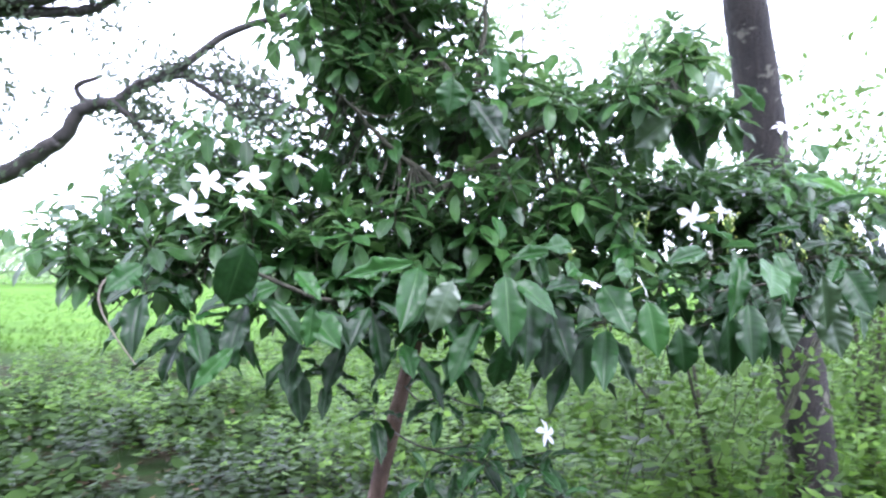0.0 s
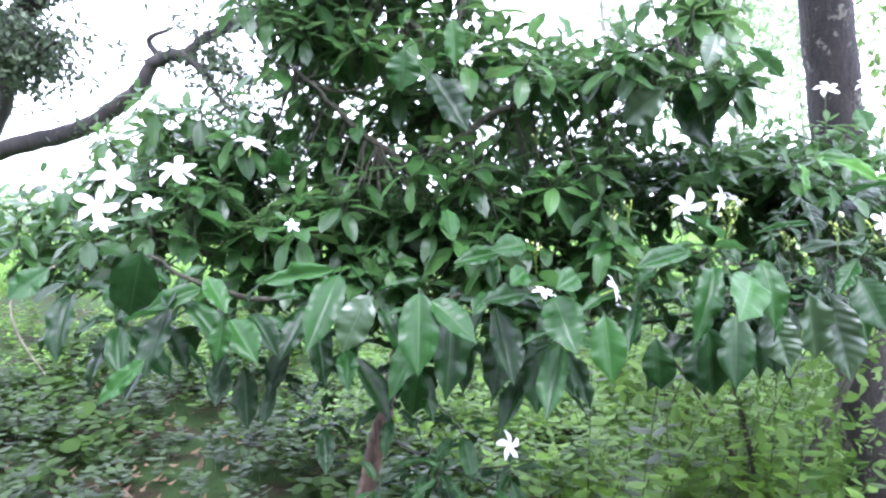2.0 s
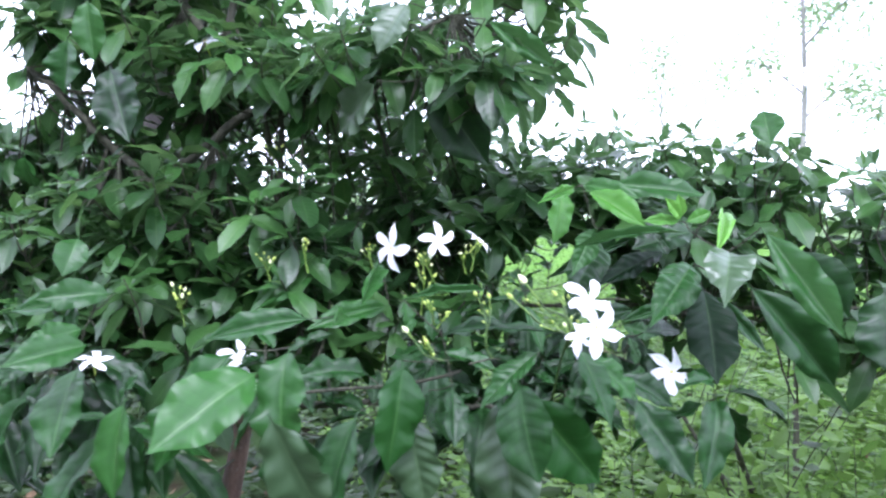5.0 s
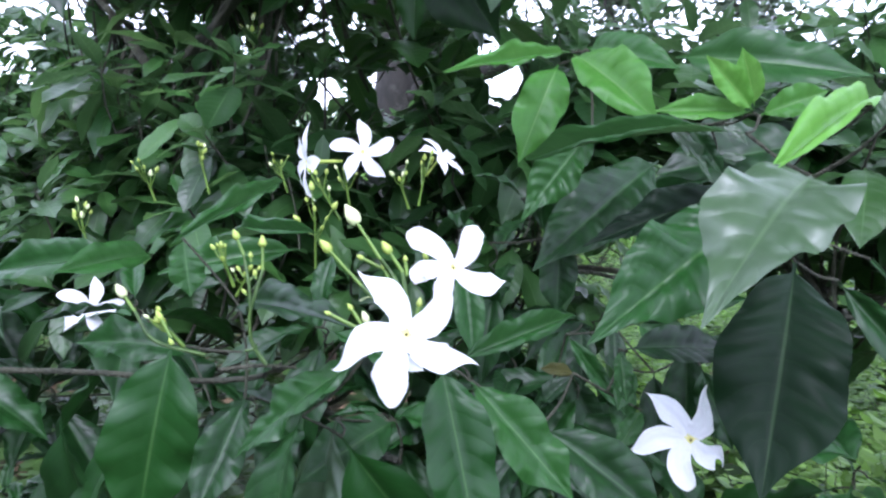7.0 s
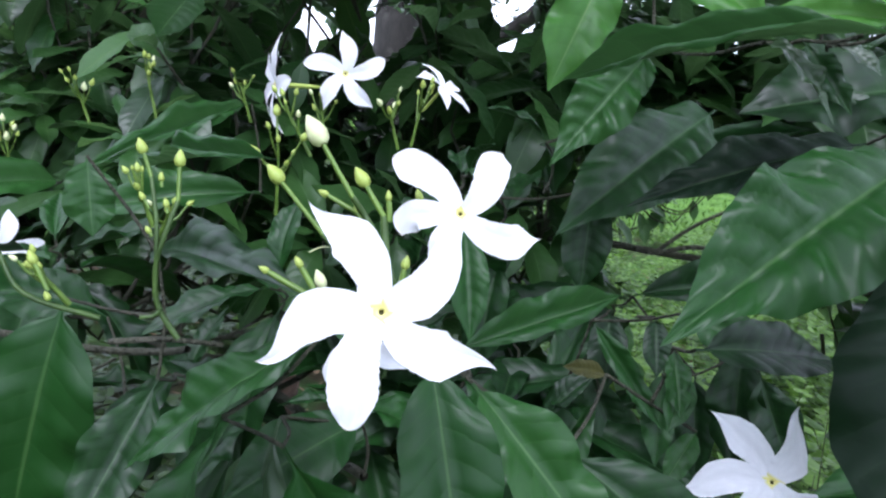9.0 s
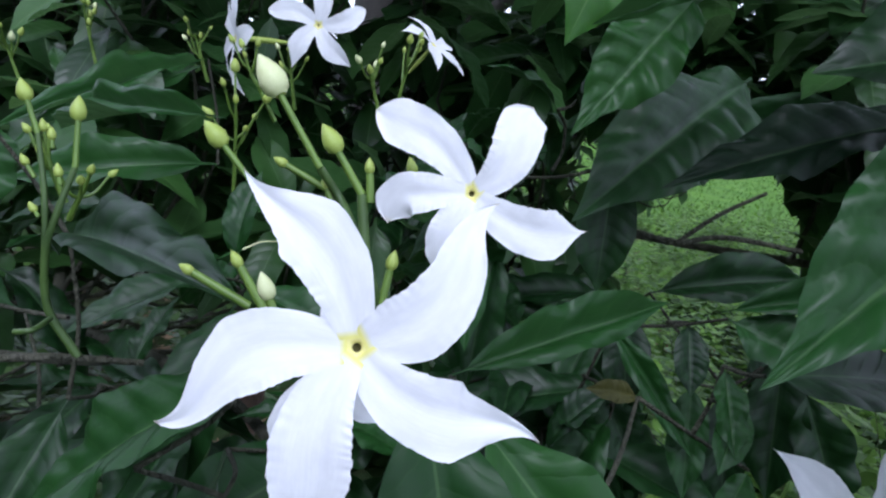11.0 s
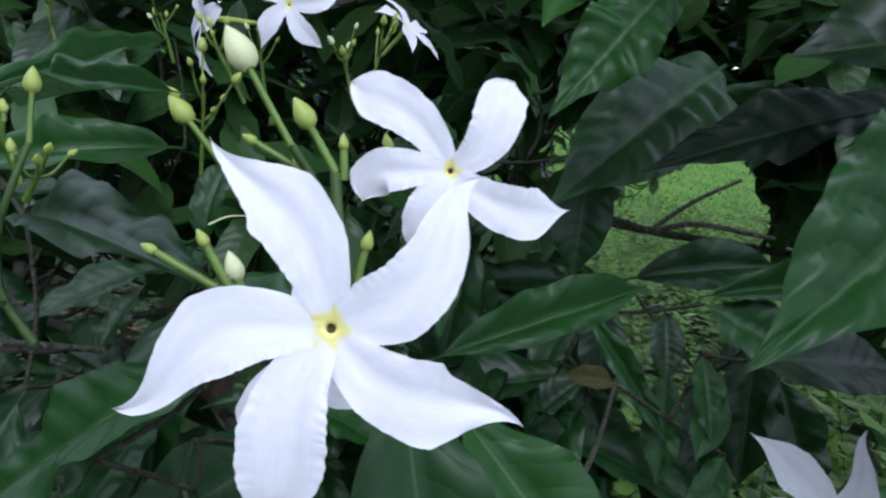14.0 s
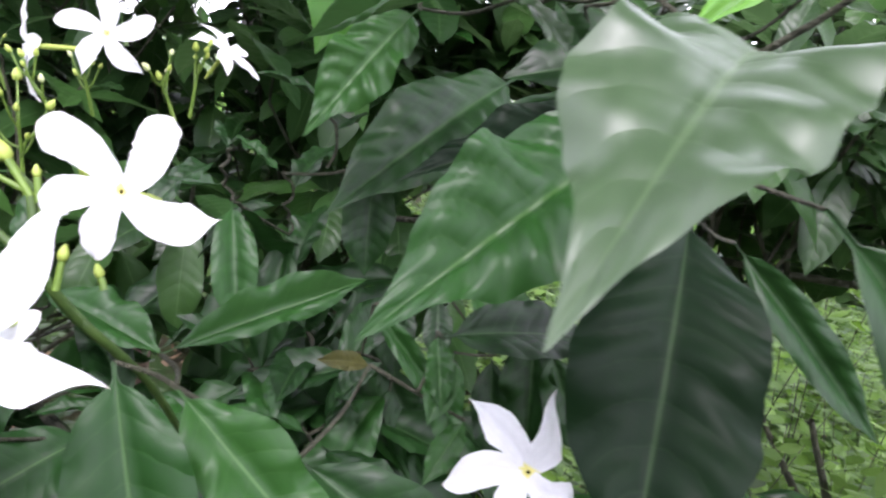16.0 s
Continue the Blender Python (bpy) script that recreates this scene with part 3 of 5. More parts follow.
def spreading_tree():
    """The big old tree by the lawn, with long crooked limbs."""
    rnd = random.Random(4)
    tree = thing("spreading_tree", (-9.6, 10.8, 0), "big dark spreading tree with crooked limbs beside the lawn", "tree")
    part("trunk", tube_mesh("trunk", ((-9.6, 10.8, -0.2), (-9.65, 10.8, 1.4), (-9.75, 10.7, 2.6), (-9.8, 10.7, 3.4)), 0.62, 0.45, 6, 14, 0.03, 2), DARK_BARK, tree)
    lines = []
    for pts, r0, r1 in (
        (((-9.8, 10.7, 2.9), (-8.7, 10.6, 4.15), (-7.5, 10.6, 5.1), (-6.2, 10.4, 6.4)), 0.28, 0.10),
        (((-9.0, 10.6, 2.2), (-8.5, 10.6, 3.1), (-8.25, 10.6, 3.95), (-7.8, 10.6, 5.2), (-7.1, 10.6, 6.6)), 0.20, 0.07),
        (((-9.7, 10.7, 2.0), (-8.35, 10.56, 2.37), (-6.99, 10.55, 2.67), (-6.35, 10.54, 3.05), (-5.97, 10.53, 3.30), (-5.76, 10.52, 3.64), (-5.47, 10.52, 3.81), (-5.08, 10.52, 3.87), (-4.81, 10.51, 4.12), (-4.18, 10.50, 4.36), (-3.36, 10.49, 4.94), (-2.27, 10.48, 5.32)), 0.17, 0.05),
        (((-5.08, 10.52, 3.87), (-4.86, 10.52, 3.64), (-4.36, 10.53, 3.55), (-3.99, 10.53, 3.33)), 0.055, 0.02),
        (((-5.12, 10.31, 3.83), (-4.76, 10.34, 3.51), (-4.39, 10.35, 3.01), (-3.85, 10.40, 2.84)), 0.06, 0.02),
        (((-8.81, 10.48, 4.95), (-7.54, 10.47, 5.32), (-6.45, 10.47, 5.30), (-5.63, 10.47, 5.34), (-5.22, 10.47, 5.48), (-4.90, 10.46, 5.87)), 0.13, 0.05),
        (((-9.8, 10.7, 3.2), (-9.3, 10.5, 4.6), (-8.2, 10.3, 5.3), (-6.4, 10.3, 5.45), (-5.0, 10.2, 5.6)), 0.26, 0.09),
        (((-9.8, 10.7, 3.3), (-10.6, 10.2, 5.0), (-11.0, 10.0, 6.8)), 0.30, 0.1),
        (((-5.6, 10.6, 3.8), (-5.75, 10.5, 4.1), (-5.3, 10.4, 4.25)), 0.06, 0.03),
        (((-4.81, 10.51, 4.12), (-3.9, 10.4, 4.25), (-2.9, 10.3, 4.0), (-1.7, 10.2, 3.5)), 0.05, 0.02),
        (((-4.18, 10.50, 4.36), (-3.3, 10.3, 3.8), (-2.6, 10.2, 3.3), (-2.0, 10.1, 3.0)), 0.05, 0.02),
        (((-8.7, 10.6, 4.15), (-8.2, 10.2, 3.9), (-7.5, 9.9, 3.75), (-6.9, 9.8, 3.9)), 0.07, 0.03),
    ):
        lines.append(limb_part(tree, DARK_BARK, pts, r0, r1, len(lines)))
    ends, pieces = [], []
    for n, line in enumerate(lines):
        ends += sprays(line, (30, 28, 40, 14, 20, 26, 34, 30, 6, 24, 22, 60)[n], 1.1, rnd, 0.3)
    # full foliage on the near side of the crown only; the long limb is almost bare
    ends = [(a, b) for a, b in ends if b.x < -6.5 or rnd.random() < (0.6 if b.x > -4.9 and b.z < 4.7 else 0.12)]
    for n, (a, b) in enumerate(ends):
        v, f = tube_arrays(smooth_line((a, (a + b) / 2 + Vector((0, 0, 0.12)), b), 3), [0.022 - 0.0025 * k for k in range(7)], 4)
        pieces.append((v, f, np.zeros((len(v), 2))))
    part("twig_mass", joined("twig_mass", pieces), DARK_BARK, tree, "thin dark twigs", "stuff")
    part("crown", crown_mesh("crown", [b for a, b in ends] + [(a + b) / 2 for a, b in ends], (0.22, 0.22, 0.12), 24, 0.115, 5, 0.2, True), TREE_LEAF, tree, "small dark green leaves in loose clumps", "stuff")
    for ob in tree.children:
        rooted(ob, tree)


def slim_tree():
    """The straight grey trunk behind the shrub."""
    rnd = random.Random(6)
    tree = thing("slim_tree", (1.79, 2.6, 0), "slim tree with a leaning grey trunk mottled with pale lichen", "tree")
    trunk = ((1.79, 2.6, -0.15), (1.71, 2.6, 0.6), (1.6, 2.6, 1.4), (1.52, 2.6, 2.0), (1.44, 2.6, 2.6), (1.3, 2.62, 3.6), (1.15, 2.7, 4.8))
    part("trunk", tube_mesh("trunk", trunk, 0.108, 0.08, 10, 20, 0.003, 3, 0.03), TREE_BARK, tree, "grey trunk with pale lichen patches")
    ends = []
    # Unseen limbs and crown, added and spread to block sky light over the shrub
    for n in range(10):
        a = -3.3 + 0.4 * n + rnd.uniform(-0.15, 0.15)
        reach = rnd.uniform(1.8, 3.2)
        foot = Vector((1.3 - 0.025 * n, 2.62, 3.5 + 0.15 * n))
        end = foot + Vector((reach * math.cos(a), reach * math.sin(a), rnd.uniform(0.7, 1.8)))
        line = limb_part(tree, TREE_BARK, (foot, (foot + end) / 2 + Vector((0, 0, 0.35)), end), 0.05, 0.015, 20 + n)
        ends += sprays(line, 22, 0.8, rnd)
    part("crown", crown_mesh("crown", [b for a, b in ends], (0.26, 0.26, 0.16), 110, 0.14, 7), TREE_LEAF, tree, "", "stuff")
    for ob in tree.children:
        rooted(ob, tree)


def pale_tree(place, height, width, seed, per=46):
    """A tall thin-crowned tree against the sky."""
    rnd = random.Random(seed)
    x, y = place
    tree = thing("pale_tree", (x, y, 0), "tall thin-crowned tree standing beyond the weeds, its green paled for haze", "tree", "trees beyond the lawn")
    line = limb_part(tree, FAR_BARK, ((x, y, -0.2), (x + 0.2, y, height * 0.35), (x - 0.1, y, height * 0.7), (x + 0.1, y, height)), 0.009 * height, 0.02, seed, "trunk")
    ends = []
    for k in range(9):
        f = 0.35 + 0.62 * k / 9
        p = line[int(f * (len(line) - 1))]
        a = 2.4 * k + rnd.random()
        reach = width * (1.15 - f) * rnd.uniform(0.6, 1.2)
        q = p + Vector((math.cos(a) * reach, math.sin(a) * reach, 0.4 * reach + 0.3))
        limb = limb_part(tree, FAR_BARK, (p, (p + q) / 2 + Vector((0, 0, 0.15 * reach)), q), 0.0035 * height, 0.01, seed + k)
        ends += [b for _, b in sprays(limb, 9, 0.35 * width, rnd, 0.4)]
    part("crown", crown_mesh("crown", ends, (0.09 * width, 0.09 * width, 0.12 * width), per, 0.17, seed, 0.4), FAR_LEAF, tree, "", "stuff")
    for ob in tree.children:
        rooted(ob, tree)


spreading_tree()
slim_tree()
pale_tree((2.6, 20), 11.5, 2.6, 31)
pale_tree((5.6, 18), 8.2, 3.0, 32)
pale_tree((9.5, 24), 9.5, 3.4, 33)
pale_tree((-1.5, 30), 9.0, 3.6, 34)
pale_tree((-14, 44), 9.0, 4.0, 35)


def far_woods():
    rnd = random.Random(12)
    spots = []
    for k in range(900):
        a = rnd.uniform(-1.15, 1.1)
        d = rnd.uniform(52, 70)
        h = 1.6 + 1.8 * (0.5 + 0.5 * math.sin(9 * a) * math.sin(23 * a + 1))
        spots.append((d * math.sin(a), d * math.cos(a), rnd.random() ** 0.8 * h))
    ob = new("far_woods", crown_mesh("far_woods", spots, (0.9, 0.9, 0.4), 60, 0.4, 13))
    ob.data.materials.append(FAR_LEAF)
    tagged(ob, "hazy line of bushes and trees along the far edge of the lawn", "woods", kind="stuff")


def near_bushes():
    """Light leafy saplings behind the shrub's open side."""
    for k, (x, y, h, n) in enumerate(((2.6, 3.6, 2.1, 24), (5.0, 8.0, 4.3, 34), (3.6, 5.2, 1.7, 26), (1.25, 2.3, 0.95, 22))):
        rnd = random.Random(40 + k)
        bush = thing("sapling", (x, y, 0), "leafy light green sapling behind the shrub", "sapling", "saplings behind the shrub")
        ends = []
        for j in range(5):
            a = j * 1.3 + rnd.random()
            wide = 0.36 if k != 1 else 1.1
            top = Vector((x + wide * math.cos(a), y + wide * math.sin(a), h * rnd.uniform(0.75, 1.05)))
            line = limb_part(bush, TWIG, ((x, y, -0.05), (x + 0.15 * math.cos(a), y + 0.15 * math.sin(a), h * 0.45), top), 0.018, 0.005, 60 + j, "stem")
            ends += [b for _, b in sprays(line, n, 0.35 if k != 1 else 0.8, rnd, 0.3)]
        part("crown", crown_mesh("crown", ends, (0.08, 0.08, 0.06), 9, 0.11 if k == 1 else 0.05, 50 + k, 0.3, True), SAPLING_LEAF, bush, "", "stuff")
        for ob in bush.children:
            rooted(ob, bush)


far_woods()


def woods_behind():
    """Unseen foliage added to keep sky light and reflections off the shrub's front."""
    rnd = random.Random(77)
    spots = [(rnd.uniform(-16, 4), rnd.uniform(-12, -7), 8.5 * rnd.random() ** 0.9) for k in range(800)]
    ob = new("woods_behind", crown_mesh("woods_behind", spots, (0.5, 0.5, 0.4), 24, 0.34, 78))
    ob.data.materials.append(TREE_LEAF)
    tagged(ob, "unseen dark foliage added to block the sky facing the shrub", "woods", kind="stuff")


woods_behind()
near_bushes()


# ---- the flowering shrub ----
SHRUB = thing("crape_jasmine_shrub", (-0.17, 1.42, 0), "spreading shrub with glossy dark leaves and white pinwheel flowers", "shrub")
FEET = []


def on_shrub(name, mesh, material, label="", kind=""):
    return rooted(part(name, mesh, material, SHRUB, label, kind), SHRUB)


def leaf(base, tip, width, face=(0, -0.4, 1), shape=0, material=None):
    """One leaf from the foot of its stalk to its tip, with its upper side towards face."""
    material = material or LEAF
    ob = on_shrub("leaf", leaf_mesh(shape % len(SHAPES), material), None)
    ob.matrix_basis = leaf_pose(base, tip, width, face)
    FEET.append(Vector(base))
    return ob


# Trunk and main branches
FORK = Vector((0.085, 1.30, 1.04))
on_shrub("trunk", tube_mesh("trunk", ((-0.17, 1.42, -0.05), (-0.09, 1.41, 0.35), (0.0, 1.39, 0.73), (0.05, 1.36, 0.92), FORK), 0.025, 0.018, 8, 12, 0.0015, 2, 0.05), BARK, "reddish brown leaning trunk")
BOUGHS = []


def branch(points, r0, r1, seed):
    line = smooth_line(points, 6, 0.004, seed)
    radii = [r0 + (r1 - r0) * n / (len(line) - 1) for n in range(len(line))]
    on_shrub("branch", mesh_of("branch", *tube_arrays(line, radii, 8)), TWIG)
    BOUGHS.extend(line[len(line) // 4 :])


branch((FORK, (-0.05, 1.08, 1.12), (-0.25, 0.92, 1.2), (-0.42, 1.0, 1.25)), 0.009, 0.003, 1)
branch((FORK, (0.03, 1.02, 1.09), (-0.1, 0.72, 1.14), (-0.2, 0.68, 1.2)), 0.007, 0.0025, 2)
branch((FORK, (0.13, 1.0, 1.09), (0.2, 0.66, 1.12), (0.27, 0.6, 1.16)), 0.007, 0.0025, 3)
branch((FORK, (0.25, 1.02, 1.07), (0.45, 0.87, 1.08), (0.66, 0.86, 1.11), (0.8, 0.82, 1.13)), 0.007, 0.002, 4)
branch((FORK, (0.24, 1.24, 1.12), (0.5, 1.2, 1.16), (0.9, 1.2, 1.2), (1.3, 1.3, 1.22)), 0.005, 0.002, 5)
branch((FORK, (0.11, 1.16, 1.2), (0.16, 1.06, 1.4), (0.22, 1.08, 1.62), (0.25, 1.12, 1.9)), 0.012, 0.004, 6)
branch(((0.14, 1.0, 1.34), (0.3, 1.02, 1.45), (0.48, 1.04, 1.52), (0.62, 1.03, 1.58)), 0.009, 0.003, 7)
branch(((0.14, 1.0, 1.34), (0.02, 0.98, 1.44), (-0.06, 0.94, 1.52)), 0.008, 0.003, 8)
branch((FORK, (0.09, 1.4, 1.12), (0.12, 1.52, 1.18), (0.2, 1.75, 1.25)), 0.013, 0.004, 9)
branch(((0.9, 1.2, 1.2), (0.93, 1.1, 1.2), (0.95, 1.02, 1.22)), 0.003, 0.002, 10)
branch(((0.2, 1.06, 1.55), (0.08, 1.1, 1.7), (-0.04, 1.14, 1.9), (-0.1, 1.2, 2.1)), 0.008, 0.003, 12)
branch(((-0.05, 1.08, 1.12), (-0.22, 1.05, 1.28), (-0.35, 1.2, 1.4)), 0.009, 0.003, 11)

# Leaf whorls that fill the crown
LOW = [leaf_arrays(12, 4, 0.35, (0.4, 0.9, 1.3, 0.6)[k % 4], 0.010 + 0.008 * (k % 3), 70 + k, 0.48, 0.25 * (k % 3 - 1)) for k in range(8)]
FILL, LIGHT, TWIGS = [], [], []
fill_rnd = random.Random(21)


GAPS = (((0.8359, 1.0040, 1.2220), (0.4753, 2.3734, 1.0796), 0.030, 0.10), ((0.8978, 1.0289, 1.1478), (0.8056, 2.5062, 0.6839), 0.016, 0.07), ((0.830, 0.930, 1.235), (0.600, 1.530, 1.185), 0.044, 0.05), ((0.862, 0.960, 1.180), (0.720, 1.540, 1.030), 0.044, 0.05), ((0.996, 0.971, 1.198), (0.995, 1.748, 0.973), 0.044, 0.05), ((0.588, 1.009, 1.333), (-0.138, 1.676, 1.415), 0.016, 0.036), ((0.643, 1.068, 1.365), (0.013, 1.837, 1.502), 0.016, 0.036), ((0.622, 1.098, 1.343), (0.013, 1.883, 1.460), 0.016, 0.036),
        ((0.710, 0.841, 1.307), (-0.376, 1.638, 1.395), 0.012, 0.034), ((0.733, 0.869, 1.310), (-0.267, 1.770, 1.413), 0.012, 0.034), ((0.775, 0.906, 1.331), (-0.058, 1.952, 1.513), 0.014, 0.034))


FAR_FLOWERS = (Vector((0.611, 0.89, 1.276)), Vector((0.666, 0.898, 1.287)), Vector((0.701, 0.941, 1.288)))


def in_gap(p):
    """True in the openings beside the flower cluster through which the lawn shows."""
    if any((p - q).length < 0.055 for q in FAR_FLOWERS):
        return True
    for a, b, r0, r1 in GAPS:
        a, b = Vector(a), Vector(b)
        f = min(max((p - a).dot(b - a) / (b - a).length_squared, 0), 1.25)
        if (p - a - f * (b - a)).length < r0 + r1 * f:
            return True
    return False


def whorl(place, axis, size, count, single=False, material=None, light=False):
    """Leaves round a twig's end; single: each one an object of its own."""
    axis = Vector(axis).normalized()
    a = axis.orthogonal().normalized()
    b = axis.cross(a)
    turn = fill_rnd.random() * 6.28
    for k in range(count):
        w = turn + 2.4 * k
        out = math.cos(w) * a + math.sin(w) * b
        f = k / max(count - 1, 1)
        e = 0.75 - 1.15 * f + fill_rnd.uniform(-0.25, 0.25)
        way = out * math.cos(e) + axis * math.sin(e) + Vector((0, 0, -0.25 - 0.6 * f if single else -0.14 - 0.38 * f))
        way.normalize()
        s = size * (0.5 + 0.6 * min(1, 1.6 * f)) * fill_rnd.uniform(0.8, 1.15)
        base = Vector(place) - axis * 0.03 * f + out * 0.004
        face = axis + Vector((0, 0, 0.6 if single else 0.9)) + out * 0.25
        if any(in_gap(base + way * s * f) for f in (0.15, 0.6, 0.95)):
            continue
        if single:
            leaf(base, base + way * s, s * fill_rnd.uniform(0.31, 0.38), face, fill_rnd.randrange(10), material)
            continue
        m = np.array(leaf_pose(base, base + way * s, s * fill_rnd.uniform(0.33, 0.41), face))
        v, f4, uv = LOW[fill_rnd.randrange(len(LOW))]
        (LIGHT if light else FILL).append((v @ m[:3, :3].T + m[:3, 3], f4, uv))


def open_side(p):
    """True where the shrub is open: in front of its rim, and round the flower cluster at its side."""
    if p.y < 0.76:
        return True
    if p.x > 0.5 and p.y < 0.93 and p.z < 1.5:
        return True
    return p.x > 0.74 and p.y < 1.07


def tier(centre, radii, count, size, light=0.0):
    made = 0
    while made < count:
        d = Vector((fill_rnd.gauss(0, 1), fill_rnd.gauss(0, 1), fill_rnd.gauss(0, 1))).normalized() * fill_rnd.random() ** 0.45
        p = Vector(centre) + Vector((d.x * radii[0], d.y * radii[1], d.z * radii[2]))
        made += 1
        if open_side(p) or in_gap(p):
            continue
        near = min(BOUGHS, key=lambda q: (q - p).length)
        axis = Vector((d.x * 0.6, d.y * 0.6, 0.75 + 0.3 * d.z)) + Vector((fill_rnd.uniform(-0.3, 0.3), fill_rnd.uniform(-0.3, 0.3), 0))
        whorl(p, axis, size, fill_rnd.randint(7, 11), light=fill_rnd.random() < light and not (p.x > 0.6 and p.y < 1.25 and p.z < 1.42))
        foot = p - axis.normalized() * 0.08
        if (near - p).length > 0.2:
            near = foot + (near - foot).normalized() * 0.09
        v, f4 = tube_arrays(smooth_line((near, (near + foot) / 2 + Vector((0, 0, -0.02)), foot, p), 2), [0.0019 - 0.00015 * k for k in range(7)], 5)
        if not any(in_gap(Vector(q)) for q in v[::5]):
            TWIGS.append((v, f4, np.zeros((len(v), 2))))


tier((-0.15, 0.98, 1.22), (0.45, 0.28, 0.10), 80, 0.069, 0.25)
tier((0.35, 1.08, 1.17), (0.45, 0.36, 0.10), 91, 0.069, 0.25)
tier((1.0, 1.3, 1.22), (0.55, 0.33, 0.09), 109, 0.072, 0.2)
tier((0.3, 1.65, 1.2), (0.95, 0.35, 0.14), 43, 0.072, 0.1)
tier((0.22, 1.12, 1.55), (0.45, 0.24, 0.14), 81, 0.072, 0.5)
tier((0.0, 1.14, 1.78), (0.30, 0.24, 0.15), 73, 0.072, 0.4)
tier((-0.05, 1.2, 2.0), (0.32, 0.26, 0.2), 80, 0.072, 0.6)
tier((-0.06, 1.06, 1.66), (0.17, 0.16, 0.14), 34, 0.070, 0.5)
tier((-0.35, 1.22, 1.36), (0.3, 0.25, 0.12), 43, 0.066, 0.8)
tier((-0.25, 1.08, 1.42), (0.26, 0.24, 0.10), 43, 0.066, 0.7)
tier((-0.5, 0.98, 1.2), (0.2, 0.2, 0.08), 25, 0.066, 0.3)
tier((0.25, 1.25, 1.36), (0.55, 0.32, 0.14), 50, 0.069, 0.3)
tier((0.75, 1.2, 1.32), (0.35, 0.15, 0.10), 62, 0.069, 0.3)
tier((1.25, 1.5, 1.36), (0.5, 0.3, 0.10), 55, 0.069, 0.5)
tier((0.1, 0.93, 1.22), (0.3, 0.14, 0.13), 55, 0.066, 0.2)
tier((0.4, 0.95, 1.32), (0.4, 0.16, 0.1), 48, 0.066, 0.2)
tier((0.80, 1.40, 1.38), (0.22, 0.2, 0.09), 36, 0.070, 0.3)
tier((0.66, 1.15, 1.60), (0.16, 0.16, 0.14), 24, 0.070, 0.5)
tier((-0.04, 1.1, 1.36), (0.2, 0.16, 0.09), 25, 0.066, 0.25)
tier((-0.62, 1.12, 1.29), (0.2, 0.2, 0.1), 28, 0.066, 0.7)
tier((0.48, 1.28, 1.38), (0.2, 0.14, 0.07), 28, 0.066, 0.15)
tier((0.36, 1.16, 1.27), (0.18, 0.1, 0.07), 22, 0.066, 0.3)
tier((0.55, 1.12, 1.37), (0.2, 0.15, 0.08), 25, 0.066, 0.4)
tier((0.98, 1.38, 1.41), (0.2, 0.2, 0.07), 25, 0.066, 0.4)
tier((-0.30, 0.93, 1.33), (0.2, 0.12, 0.06), 21, 0.062, 0.5)
tier((0.55, 0.98, 1.52), (0.2, 0.1, 0.07), 13, 0.070, 0.4)
tier((0.1, 1.85, 1.34), (0.95, 0.30, 0.20), 120, 0.058, 0.1)
tier((0.15, 1.6, 1.66), (0.5, 0.26, 0.16), 60, 0.055, 0.15)
tier((-0.5, 1.6, 1.42), (0.4, 0.3, 0.16), 50, 0.055, 0.3)
tier((0.25, 1.55, 1.47), (0.65, 0.25, 0.07), 60, 0.058, 0.05)
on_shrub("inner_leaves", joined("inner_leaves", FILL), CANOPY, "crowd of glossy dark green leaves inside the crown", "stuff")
on_shrub("upper_leaves", joined("upper_leaves", LIGHT), LIGHT_CANOPY, "fresh green leaves, colour lightened as if backlit by the sky", "stuff")


